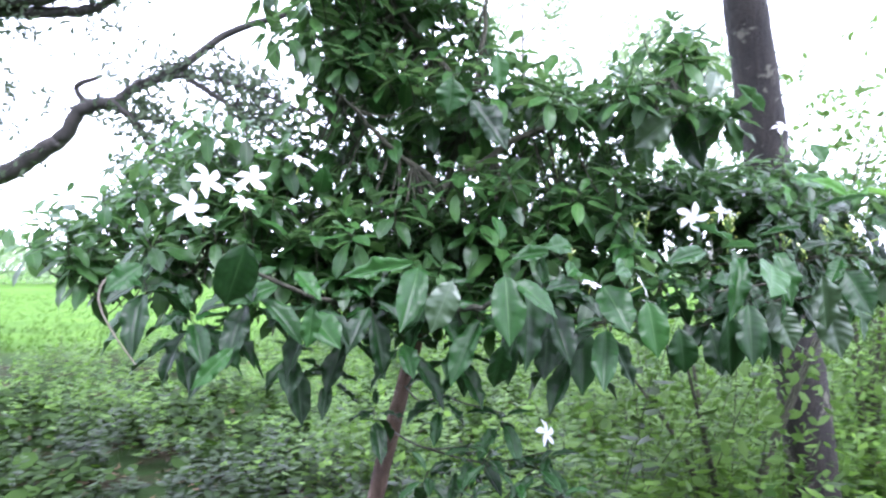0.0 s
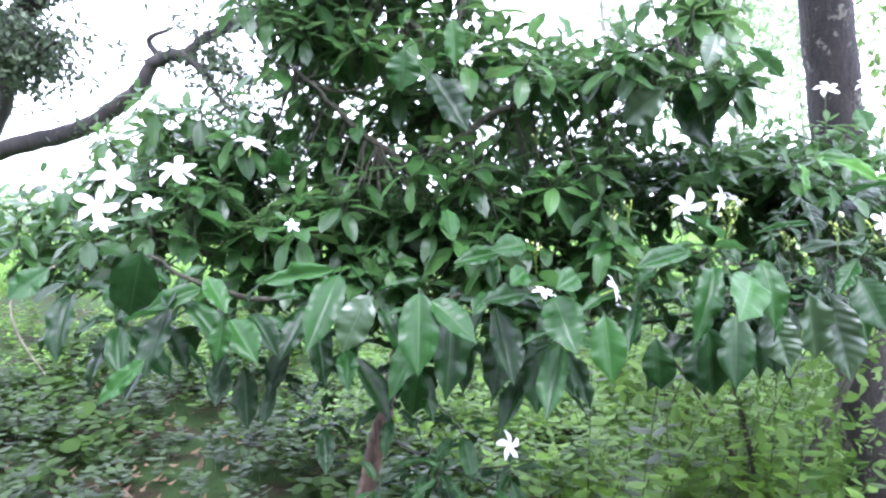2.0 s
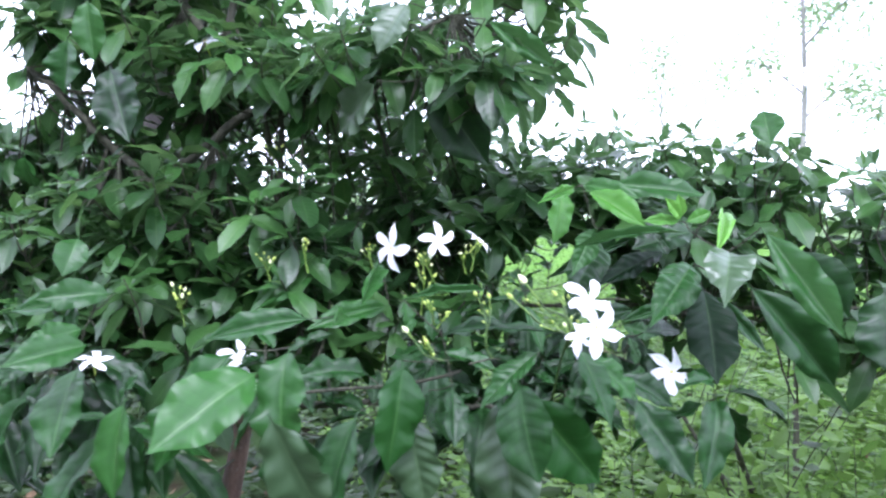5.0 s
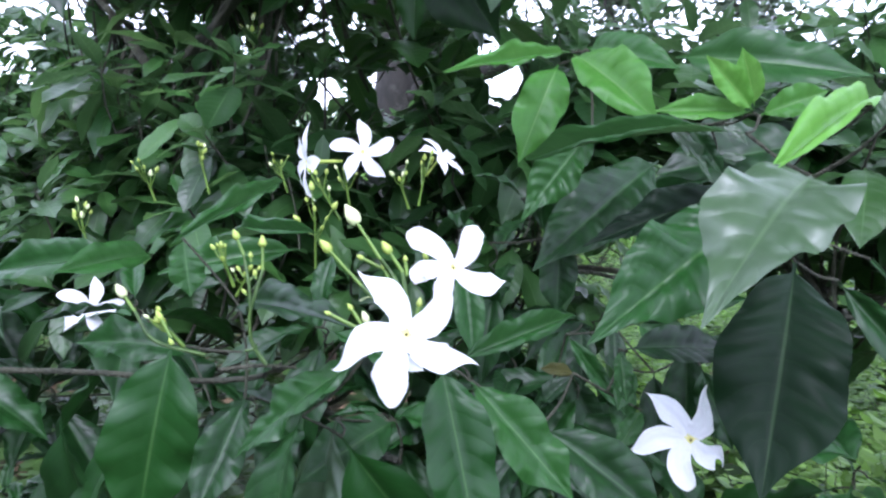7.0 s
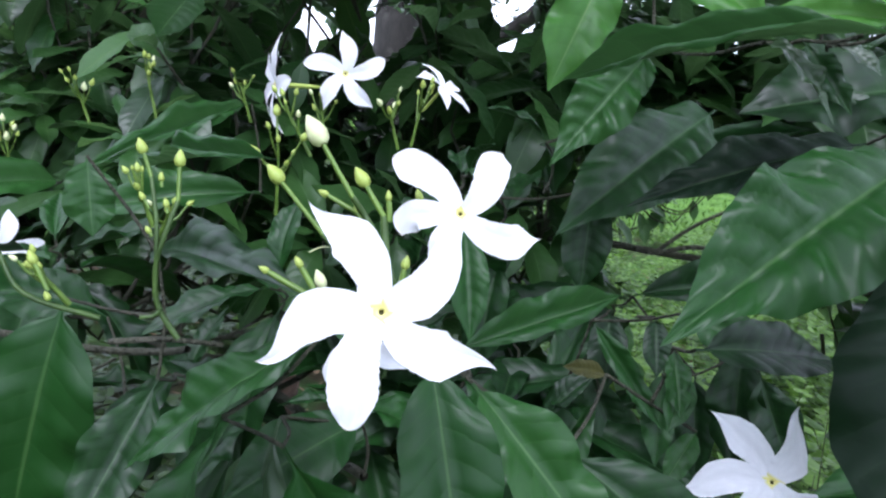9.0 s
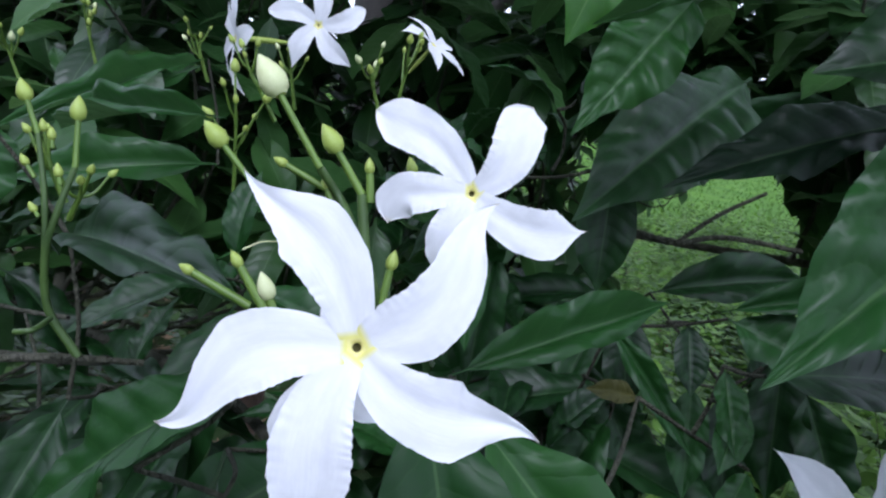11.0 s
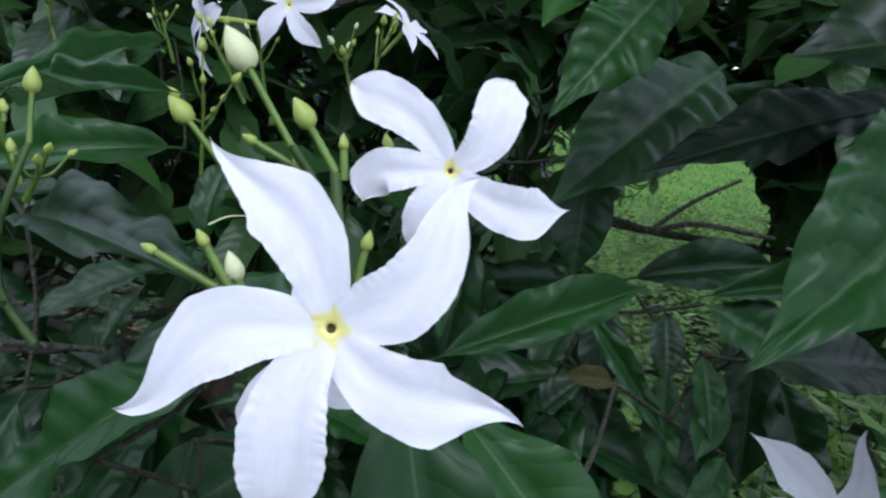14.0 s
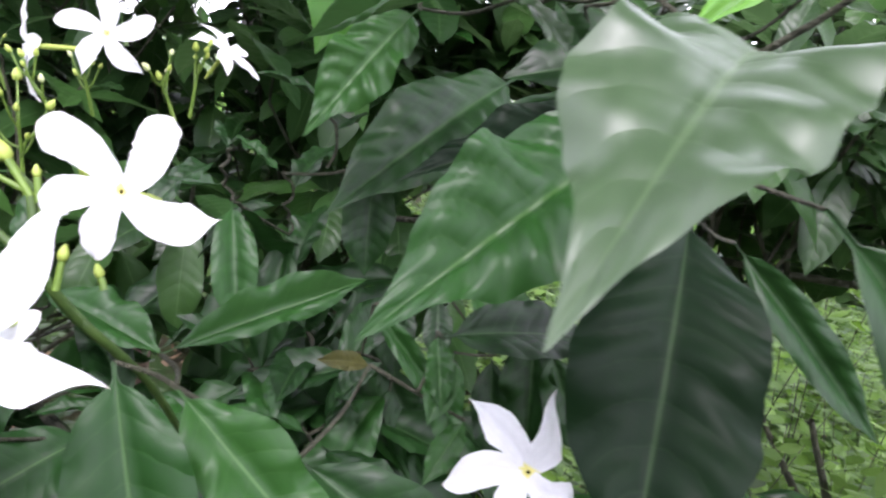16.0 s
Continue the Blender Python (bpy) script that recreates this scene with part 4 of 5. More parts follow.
# Flowers
def petal_arrays(form, size=1.0, seed=0, nl=96, nw=16):
    """A pinwheel petal. form: its angle round the throat, length, sweep, hook of the tip, half width, where it is widest,
    how it narrows (two powers) and how far the blade lies to one side; the rim is crimped and the tip bent back."""
    turn, length, sweep, hook, wide, widest, p, q, lop = form
    rnd = np.random.RandomState(seed)
    r = np.linspace(0.04, 1, nl + 1)[:, None]
    s = np.linspace(-1, 1, nw + 1)[None, :]
    phi = turn + sweep * r**1.5 + hook * np.clip((r - 0.65) / 0.35, 0, 1) ** 2
    cx, cy = length * size * r * np.cos(phi), length * size * r * np.sin(phi)
    dx, dy = np.gradient(cx[:, 0])[:, None], np.gradient(cy[:, 0])[:, None]
    step = np.hypot(dx, dy)
    rise = 0.30 + 0.70 * np.sin(np.pi / 2 * np.clip(r / widest, 0, 1))
    fall = np.clip((r - widest) / (1 - widest), 0, 1)
    half = size * (wide * rise * np.maximum(1 - fall**p, 1e-9) ** q + 0.008 * (1 - fall**6) + 0.0005)
    ph = rnd.rand(3) * 6.28
    # crimped rim: small uneven nicks, stronger on the leading edge
    nick = np.convolve(rnd.randn(nl + 9), np.ones(3) / 3, "same")[4 : nl + 5, None] * np.clip(6 * r - 0.6, 0, 1) * np.clip(6 - 6 * r, 0, 1)
    rim = 1 + 0.012 * np.sin(31 * r + ph[0]) * np.abs(s) ** 4 + 0.026 * nick * np.clip(s, 0, 1) ** 7 + 0.018 * np.roll(nick, 7) * np.clip(-s, 0, 1) ** 5
    off = half * (s * rim + lop * np.sin(np.pi * r))
    x, y = cx - dy / step * off, cy + dx / step * off
    z = 0.10 * np.sin(np.pi * r * 0.9) - 0.10 * r**3 + 0.06 * s**2 * wide * rise + 0.05 * s * half
    z = z + 0.003 * np.sin(38 * r + ph[1]) * np.clip(s, 0, 1) ** 5 + 0.008 * np.sin(21 * r + ph[2]) * np.clip(-s, 0, 1) ** 5
    z = z - 0.020 * np.exp(-(((s - 0.1) / 0.35) ** 2)) * np.sin(np.pi * r) + 0.006 * np.sin(9 * r + 4 * s + ph[0]) * r
    z = z + 0.006 * nick * np.clip(s, 0, 1) ** 6 + 0.003 * np.roll(nick, 7) * np.clip(-s, 0, 1) ** 4
    uv = np.stack([0.5 + 0.5 * s + 0 * r, r + 0 * s], -1).reshape(-1, 2)
    return np.stack([x + 0 * s, y + 0 * s, z * size + 0 * s], -1).reshape(-1, 3), grid_faces(nl, nw), uv


# Five petals each: angle, length, sweep, hook, half width, widest, two powers, lop
LARGE = (
    (1.652, 1.062, 0.694, -0.196, 0.175, 0.554, 1.172, 1.971, -0.010),
    (3.090, 1.044, 0.660, -0.266, 0.183, 0.492, 0.800, 1.038, -0.319),
    (4.039, 0.913, 0.514, -0.146, 0.194, 0.695, 1.078, 0.534, 0.177),
    (5.300, 0.975, 0.768, -0.265, 0.176, 0.599, 0.898, 1.619, 0.057),
    (0.455, 0.981, 0.548, -0.214, 0.163, 0.301, 1.870, 1.285, -0.448),
)
BLUNT = (
    (1.940, 1.047, 0.578, -0.114, 0.189, 0.754, 1.733, 0.820, 0.143),
    (3.046, 0.717, 0.117, 0.289, 0.168, 0.781, 4.481, 1.640, 0.083),
    (4.059, 0.676, 0.299, -0.073, 0.162, 0.592, 2.030, 0.723, 0.102),
    (-0.736, 0.944, 0.425, -0.013, 0.184, 0.732, 1.760, 2.480, -0.181),
    (0.436, 0.836, 0.733, -0.224, 0.182, 0.688, 4.998, 1.537, 0.035),
)
POINTED = (
    (1.769, 1.088, 0.674, -0.130, 0.200, 0.589, 1.718, 2.184, 0.375),
    (3.084, 1.025, 0.402, -0.148, 0.194, 0.490, 2.509, 1.023, -0.259),
    (3.973, 0.800, 0.802, -0.078, 0.188, 0.580, 1.696, 0.306, -0.111),
    (-0.819, 0.640, 0.635, -0.566, 0.192, 0.733, 0.924, 2.694, -0.414),
    (1.071, 1.007, 0.322, -0.148, 0.187, 0.300, 0.804, 1.021, -0.449),
)
# An even pinwheel for the flowers further off
EVEN = tuple((radians(72 * k), 1.0, 0.45, -0.1, 0.19, 0.58, (1.6, 2.4, 1.3)[k % 3], (1.3, 0.7, 1.6)[k % 3], -0.12) for k in range(5))
PETALS = {}


def petal_mesh(form, size):
    key = (form, round(size, 3))
    if key not in PETALS:
        PETALS[key] = mesh_of("petal_blade", *petal_arrays(form, size, len(PETALS), 96 if form in LARGE + BLUNT + POINTED else 32, 16 if form in LARGE + BLUNT + POINTED else 8))
        PETALS[key].materials.append(PETAL)
    return PETALS[key]


tv, tf = tube_arrays([(0, 0, -0.9), (0, 0, -0.7), (0, 0, -0.35), (0, 0, -0.05), (0, 0, 0.005)], [0.025, 0.045, 0.05, 0.045, 0.062], 10)
TUBE = mesh_of("corolla_tube", tv, tf)
TUBE.materials.append(BUD)
rv, rf = tube_arrays([(0, 0, 0.012), (0, 0, 0.010), (0, 0, 0.002), (0, 0, -0.012), (0, 0, -0.05)], [0.064, 0.048, 0.033, 0.0225, 0.020], 20)
RING = mesh_of("throat_ring", rv, rf)
RING.materials.append(THROAT)
# Dark cup closing the throat: the shade of its opening put into colour
hv, hf = tube_arrays([(0, 0, -0.012), (0, 0, -0.022), (0, 0, -0.030)], [0.0235, 0.0180, 0.0005], 14)
DARK = mesh_of("throat_hole", hv, hf)
DARK.materials.append(HOLE)


def flower(place, face, radius, turn=0, forms=EVEN, sizes=(1, 1, 1, 1, 1), up=(0, 0, 1)):
    """One open flower: face is the way it looks, turn the angle of its first petal, seen from the front."""
    z = Vector(face).normalized()
    x = Vector(up).cross(z).normalized()
    y = z.cross(x)
    m = Matrix((x, y, z)).transposed().to_4x4() @ Matrix.Scale(radius, 4)
    m.translation = Vector(place)
    ob = on_shrub("flower", TUBE, None, "white pinwheel flower with five petals")
    ob.matrix_basis = m
    for form, size in zip(forms, sizes):
        p = part("petal", petal_mesh(form, size), None, ob)
        p.matrix_basis = Matrix.Rotation(radians(turn), 4, "Z")
    part("throat", RING, None, ob, "yellow throat")
    part("throat_hole", DARK, None, ob)
    return ob


def bud_arrays(sides=10):
    prof = ((0.0, 0.20), (0.12, 0.42), (0.35, 0.50), (0.6, 0.40), (0.82, 0.22), (0.95, 0.08), (1.0, 0.01))
    return tube_arrays([(0, 0, a) for a, _ in prof], [0.64 * b for _, b in prof], sides)


BUDS = {}
for mat in (BUD, WHITE_BUD):
    BUDS[mat.name] = mesh_of("bud_body", *bud_arrays())
    BUDS[mat.name].materials.append(mat)


def bud(foot, tip, size, material=None, r=0.0012, sag=0.0):
    """A flower bud of the given length on its stalk."""
    foot, tip = Vector(foot), Vector(tip)
    way = (tip - foot).normalized()
    neck = tip - way * size
    mid = (foot + neck) / 2 + Vector((0, 0, -sag))
    stalk = on_shrub("bud_stalk", tube_mesh("bud_stalk", (foot, mid, neck), r * 1.1, r, 4, 7), STALK, "green flower stalk")
    b = part("flower_bud", BUDS[(material or BUD).name], None, stalk, "pale green pointed bud")
    q = way.to_track_quat("Z", "Y").to_matrix().to_4x4()
    b.matrix_basis = Matrix.Translation(neck) @ q @ Matrix.Scale(size, 4)
    b.matrix_parent_inverse = Matrix.Identity(4)
    return stalk


def bud_cluster(foot, top, size, count, seed):
    """A forked green stalk with small buds at its ends."""
    rnd = random.Random(seed)
    foot, top = Vector(foot), Vector(top)
    way = top - foot
    mid = foot + 0.45 * way
    stalk = on_shrub("flower_stalk", tube_mesh("flower_stalk", (foot, mid, top - 0.1 * way), 0.0011, 0.0006, 4, 6), STALK, "forked green stalk with small pale green buds")
    for k in range(count):
        p = foot + way * rnd.uniform(0.4, 0.85)
        d = (way.normalized() + Vector((rnd.uniform(-0.9, 0.9), rnd.uniform(-0.9, 0.9), rnd.uniform(-0.1, 0.7)))).normalized()
        q = p + d * size * rnd.uniform(2.0, 4.0)
        part("bud_stalk", tube_mesh("bud_stalk", (p, (p + q) / 2 + Vector((0, 0, -0.002)), q), 0.0006, 0.0005, 3, 5), STALK, stalk).matrix_parent_inverse = Matrix.Identity(4)
        b = part("flower_bud", BUDS[(BUD if rnd.random() < 0.85 else WHITE_BUD).name], None, stalk)
        b.matrix_basis = Matrix.Translation(q) @ d.to_track_quat("Z", "Y").to_matrix().to_4x4() @ Matrix.Scale(size * rnd.uniform(0.7, 1.3), 4)


def stem(points, r0, r1, material=None, name="flower_stem"):
    on_shrub(name, tube_mesh(name, points, r0, r1, 5, 7), material or DARK_STALK)

# Open flowers, buds and flower stems
flower((0.8746, 0.7434, 1.2312), (0.556, -0.771, 0.310), 0.0285, 0, LARGE, up=(-0.285, 0.076, 0.955))
flower((0.8595, 0.7828, 1.2490), (0.50, -0.835, 0.23), 0.0238, 0, BLUNT, up=(-0.285, 0.076, 0.955))
flower((0.8599, 0.7547, 1.2198), (0.581, -0.730, 0.359), 0.0205, 80, EVEN, (0.68, 0.7, 0.97, 0.62, 0.6), up=(-0.285, 0.076, 0.955))
flower((0.6657, 0.8981, 1.2871), (0.763, -0.642, 0.069), 0.0240, 74, up=(-0.238, 0.051, 0.970))
flower((0.6108, 0.8906, 1.2759), (-0.373, -0.924, -0.079), 0.0310, 45, up=(-0.238, 0.051, 0.970))
flower((0.7012, 0.9411, 1.2877), (0.616, 0.101, 0.781), 0.0214, 5, up=(-0.238, 0.051, 0.970))
flower((0.9290, 0.8765, 1.1733), (0.272, -0.880, 0.389), 0.0267, 0, POINTED, up=(-0.213, 0.055, 0.975))
flower((0.4838, 0.7809, 1.1491), (0.864, -0.272, 0.423), 0.0260, 60, up=(-0.192, 0.060, 0.980))
flower((-0.2400, 0.6200, 1.2700), (0.531, -0.830, 0.171), 0.0306, 60, up=(-0.011, 0.064, 0.998))
flower((-0.2139, 0.6206, 1.3101), (0.649, -0.628, 0.430), 0.0320, 25, up=(-0.011, 0.064, 0.998))
flower((-0.1539, 0.6055, 1.2751), (0.429, -0.501, 0.751), 0.0204, 85, up=(-0.011, 0.064, 0.998))
flower((-0.1693, 0.7078, 1.3248), (0.039, -0.775, 0.631), 0.0329, 5, up=(-0.011, 0.064, 0.998))
flower((-0.2026, 0.5774, 1.2459), (0.125, -0.465, 0.876), 0.0184, -5, up=(-0.011, 0.064, 0.998))
flower((0.3271, 0.8502, 0.8801), (0.680, -0.628, 0.378), 0.0268, 70, up=(-0.011, 0.064, 0.998))
flower((0.5099, 0.8000, 1.1181), (0.276, 0.006, 0.961), 0.0229, 15, up=(-0.179, 0.063, 0.982))
flower((0.3765, 0.6868, 1.1535), (0.243, -0.298, 0.923), 0.0200, 0, up=(-0.044, 0.014, 0.999))
flower((-0.0547, 0.9281, 1.2454), (0.436, -0.339, 0.834), 0.0206, 0, up=(-0.044, 0.014, 0.999))
flower((0.5044, 1.0144, 1.5840), (0.220, -0.411, 0.885), 0.0284, 15, up=(-0.039, 0.026, 0.999))
flower((0.2437, 0.9908, 1.5579), (0.148, -0.657, 0.739), 0.0314, 35, up=(-0.039, 0.026, 0.999))
flower((1.0050, 1.3350, 1.5390), (-0.156, -0.696, 0.701), 0.0290, 15, up=(-0.011, 0.064, 0.998))
flower((1.0700, 1.3000, 1.5400), (-0.509, -0.621, 0.596), 0.0240, 45, up=(-0.011, 0.064, 0.998))
flower((-0.1365, 0.9178, 1.3868), (0.327, -0.394, 0.859), 0.0309, 5, up=(-0.011, 0.064, 0.998))
flower((0.0212, 0.6754, 1.2447), (0.455, -0.655, 0.603), 0.0124, 5, up=(-0.011, 0.064, 0.998))
flower((-0.2444, 0.8657, 1.3325), (0.446, -0.369, 0.815), 0.0272, 15, up=(-0.050, 0.010, 0.999))
bud((0.8151, 0.7837, 1.2450), (0.7967, 0.7768, 1.2677), 0.0109, WHITE_BUD, r=0.0008)
bud((0.8082, 0.7793, 1.2318), (0.7880, 0.7700, 1.2506), 0.0078, r=0.0008)
bud((0.8397, 0.7742, 1.2443), (0.8297, 0.7704, 1.2564), 0.0066, r=0.0008)
bud((0.8152, 0.7867, 1.2399), (0.8031, 0.7794, 1.2451), 0.0038, r=0.0008)
bud((0.8183, 0.7874, 1.2348), (0.8134, 0.7861, 1.2427), 0.0033, r=0.0008)
bud((0.8414, 0.7751, 1.2431), (0.8387, 0.7756, 1.2516), 0.0032, r=0.0008)
bud((0.8448, 0.7854, 1.2439), (0.8407, 0.7849, 1.2525), 0.0038, r=0.0008)
bud((0.8381, 0.7522, 1.2235), (0.8261, 0.7446, 1.2286), 0.0031, r=0.0008)
bud((0.8424, 0.7520, 1.2244), (0.8351, 0.7491, 1.2334), 0.0034, r=0.0008)
bud((0.8512, 0.7493, 1.2233), (0.8457, 0.7480, 1.2328), 0.0049, WHITE_BUD, r=0.0008)
bud((0.8535, 0.7840, 1.2247), (0.8505, 0.7836, 1.2306), 0.0036, r=0.0008)
bud((0.8474, 0.7761, 1.2241), (0.8468, 0.7784, 1.2348), 0.0041, r=0.0008)
stem(((0.8151, 0.7837, 1.2450), (0.8203, 0.7877, 1.2372), (0.8438, 0.7736, 1.2317), (0.8445, 0.7823, 1.2159), (0.8316, 0.8145, 1.1841), (0.8130, 0.8591, 1.1209)), 0.0010, 0.0013)
stem(((0.8082, 0.7793, 1.2318), (0.8192, 0.7846, 1.2227), (0.8432, 0.7837, 1.2152), (0.8387, 0.7989, 1.2000)), 0.0011, 0.0014)
stem(((0.8397, 0.7742, 1.2443), (0.8438, 0.7736, 1.2317)), 0.0011, 0.0012)
bud((0.7826, 0.7439, 1.2375), (0.7788, 0.7456, 1.2526), 0.0055, r=0.0006)
bud((0.7744, 0.7393, 1.2432), (0.7679, 0.7377, 1.2541), 0.0053, r=0.0006)
bud((0.7776, 0.7411, 1.2407), (0.7762, 0.7413, 1.2452), 0.0030, r=0.0005)
bud((0.7813, 0.7416, 1.2334), (0.7794, 0.7415, 1.2379), 0.0032, r=0.0005)
bud((0.7797, 0.7381, 1.2261), (0.7772, 0.7370, 1.2289), 0.0028, r=0.0005)
bud((0.7767, 0.7382, 1.2340), (0.7728, 0.7366, 1.2385), 0.0030, r=0.0005)
stem(((0.7826, 0.7439, 1.2375), (0.7825, 0.7406, 1.2272), (0.7811, 0.7392, 1.2177), (0.7810, 0.7404, 1.2050), (0.7852, 0.7455, 1.1944)), 0.0007, 0.0010)
stem(((0.7744, 0.7393, 1.2432), (0.7795, 0.7392, 1.2303), (0.7811, 0.7392, 1.2177)), 0.0006, 0.0008)
stem(((0.7690, 0.7317, 1.1901), (0.7792, 0.7404, 1.1930), (0.7853, 0.7455, 1.1940), (0.7880, 0.7596, 1.1910)), 0.0010, 0.0008, TWIG)
stem(((0.7935, 0.7295, 1.2061), (0.7963, 0.7320, 1.2072), (0.7881, 0.7383, 1.2058)), 0.0006, 0.0006)
bud((0.7229, 0.7136, 1.2095), (0.7140, 0.7085, 1.2215), 0.0076, WHITE_BUD, r=0.0008)
bud((0.7377, 0.7243, 1.1984), (0.7300, 0.7205, 1.2107), 0.0053, r=0.0008)
bud((0.7382, 0.7242, 1.1962), (0.7369, 0.7236, 1.1983), 0.0036, r=0.0008)
stem(((0.7229, 0.7136, 1.2095), (0.7323, 0.7189, 1.1964), (0.7420, 0.7395, 1.1882)), 0.0008, 0.0010)
stem(((0.7913, 0.9682, 1.2181), (0.8089, 0.9822, 1.2191), (0.8233, 0.9928, 1.2174), (0.8394, 1.0072, 1.2236), (0.8657, 1.0401, 1.2219)), 0.0016, 0.0012, TWIG)
stem(((0.8233, 0.9928, 1.2174), (0.8346, 1.0064, 1.2331), (0.8485, 1.0213, 1.2465)), 0.0012, 0.0009, TWIG)
stem(((0.5759, 0.6920, 1.1423), (0.6307, 0.7331, 1.1479), (0.6844, 0.7589, 1.1535), (0.7233, 0.7713, 1.1636), (0.7481, 0.7698, 1.1737)), 0.0019, 0.0015, TWIG)
bud_cluster((0.5160, 0.8635, 1.2419), (0.5121, 0.8551, 1.2768), 0.0043, 6, 0)
bud_cluster((0.4855, 0.8328, 1.2314), (0.4822, 0.8231, 1.2594), 0.0050, 6, 1)
bud_cluster((0.5877, 0.8902, 1.2503), (0.5851, 0.8808, 1.2766), 0.0036, 5, 2)
bud_cluster((0.6760, 0.8722, 1.2411), (0.6675, 0.8575, 1.2678), 0.0043, 5, 3)
bud_cluster((0.6486, 0.9034, 1.2451), (0.6482, 0.8962, 1.2721), 0.0036, 5, 4)
bud_cluster((0.6942, 0.9189, 1.2499), (0.6910, 0.9087, 1.2753), 0.0043, 5, 5)
bud_cluster((0.6989, 0.9239, 1.2525), (0.7047, 0.9233, 1.2828), 0.0043, 5, 6)
bud_cluster((0.7196, 0.7673, 1.2149), (0.7177, 0.7580, 1.2391), 0.0032, 5, 7)
bud_cluster((0.7216, 0.7679, 1.2101), (0.7330, 0.7691, 1.2279), 0.0032, 4, 8)
bud_cluster((0.7336, 0.7326, 1.1915), (0.7318, 0.7210, 1.2064), 0.0029, 5, 9)
bud_cluster((0.3747, 0.9948, 1.3633), (0.3681, 0.9841, 1.4036), 0.0056, 7, 50)
bud_cluster((0.3690, 0.8239, 1.1687), (0.3638, 0.8159, 1.2101), 0.0056, 7, 51)
bud_cluster((0.6642, 0.8624, 1.2062), (0.6698, 0.8557, 1.2473), 0.0056, 7, 52)

stem(((0.8572, 0.7361, 1.2406), (0.8588, 0.7377, 1.2420), (0.8606, 0.7391, 1.2425)), 0.00013, 0.00009, WHITE_BUD, "withered_style")

# Leaves that stand out at the rim and round the flowers
leaf((0.9420, 0.8872, 1.2810), (0.9116, 0.8044, 1.2262), 0.0390, (0.21, -0.86, 0.47), 11, RICH)
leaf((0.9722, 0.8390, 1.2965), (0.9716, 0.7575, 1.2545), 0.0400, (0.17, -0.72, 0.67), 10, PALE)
leaf((0.9513, 0.9126, 1.2571), (0.9707, 0.8431, 1.1731), 0.0500, (0.30, -0.92, 0.25), 12, SHADED)
leaf((0.7979, 0.9356, 1.3501), (0.7987, 0.9030, 1.2897), 0.0285, (0.57, -0.74, 0.36), 6, BRIGHT)
leaf((0.8411, 0.9101, 1.3112), (0.8262, 0.8721, 1.2598), 0.0255, (0.46, -0.75, 0.48), 11, FRESH)
leaf((0.8290, 1.0194, 1.2963), (0.8200, 0.8960, 1.2298), 0.0440, (0.42, -0.86, 0.28), 12)
leaf((0.8632, 1.1092, 1.2978), (0.7687, 1.0013, 1.2429), 0.0155, (0.25, -0.89, 0.38), 0)
leaf((0.8440, 0.8076, 1.2001), (0.8747, 0.8555, 1.2232), 0.0132, (0.40, -0.68, 0.62), 2, FRESH)
leaf((0.8508, 0.7891, 1.2048), (0.8876, 0.7804, 1.1349), 0.0300, (0.42, -0.48, 0.78), 9, RICH)
leaf((0.8564, 0.8033, 1.1961), (0.9048, 0.8202, 1.1535), 0.0257, (0.34, -0.61, 0.72), 7, FRESH)
leaf((0.8228, 0.7694, 1.2025), (0.7791, 0.7341, 1.1501), 0.0270, (0.30, -0.20, 0.93), 12, FRESH)
leaf((0.6991, 0.7440, 1.1821), (0.6943, 0.7276, 1.0796), 0.0480, (0.55, -0.35, 0.75), 9, RICH)
leaf((0.7291, 0.7651, 1.2066), (0.8352, 0.7545, 1.2215), 0.0215, (0.69, -0.42, 0.59), 9)
leaf((0.5992, 0.8822, 1.2629), (0.6382, 0.7710, 1.2241), 0.0169, (0.79, -0.40, 0.47), 2, FRESH)
leaf((0.7684, 0.7885, 1.2494), (0.6756, 0.7825, 1.2314), 0.0125, (0.76, -0.42, 0.50), 5, FRESH)
leaf((0.6937, 0.7515, 1.2380), (0.7034, 0.7514, 1.2074), 0.0193, (0.79, -0.31, 0.54), 7, FRESH)
leaf((0.6172, 0.7699, 1.2149), (0.6485, 0.7018, 1.2149), 0.0196, (0.81, -0.24, 0.54), 4, FRESH)
leaf((0.7104, 0.7857, 1.1463), (0.7276, 0.7406, 1.1233), 0.0149, (0.64, -0.30, 0.71), 9)
leaf((0.7951, 0.8196, 1.1518), (0.7857, 0.7655, 1.1305), 0.0290, (0.53, -0.43, 0.73), 9, RICH)
leaf((0.8175, 0.9166, 1.3542), (0.7961, 0.8351, 1.3330), 0.0131, (0.62, -0.73, 0.30), 2, BRIGHT)
leaf((0.8317, 0.8990, 1.3495), (0.8966, 0.8734, 1.3150), 0.0263, (0.50, -0.81, 0.32), 5, BRIGHT)
leaf((0.9413, 0.8571, 1.3112), (0.8310, 0.8631, 1.2921), 0.0080, (0.30, -0.70, 0.65), 0, FRESH)
leaf((0.9639, 0.9500, 1.3302), (0.9628, 0.8150, 1.2938), 0.0151, (0.25, -0.90, 0.36), 4, YOUNG)
leaf((0.8345, 0.9158, 1.1931), (0.8709, 0.9309, 1.1509), 0.0109, (0.21, -0.75, 0.63), 9)
leaf((0.9013, 0.8596, 1.2121), (0.9317, 0.9120, 1.2097), 0.0210, (0.19, -0.79, 0.59), 0)
leaf((0.9977, 0.8263, 1.3195), (1.0624, 0.7969, 1.2338), 0.0300, (-0.07, -0.88, 0.48), 2, FRESH)
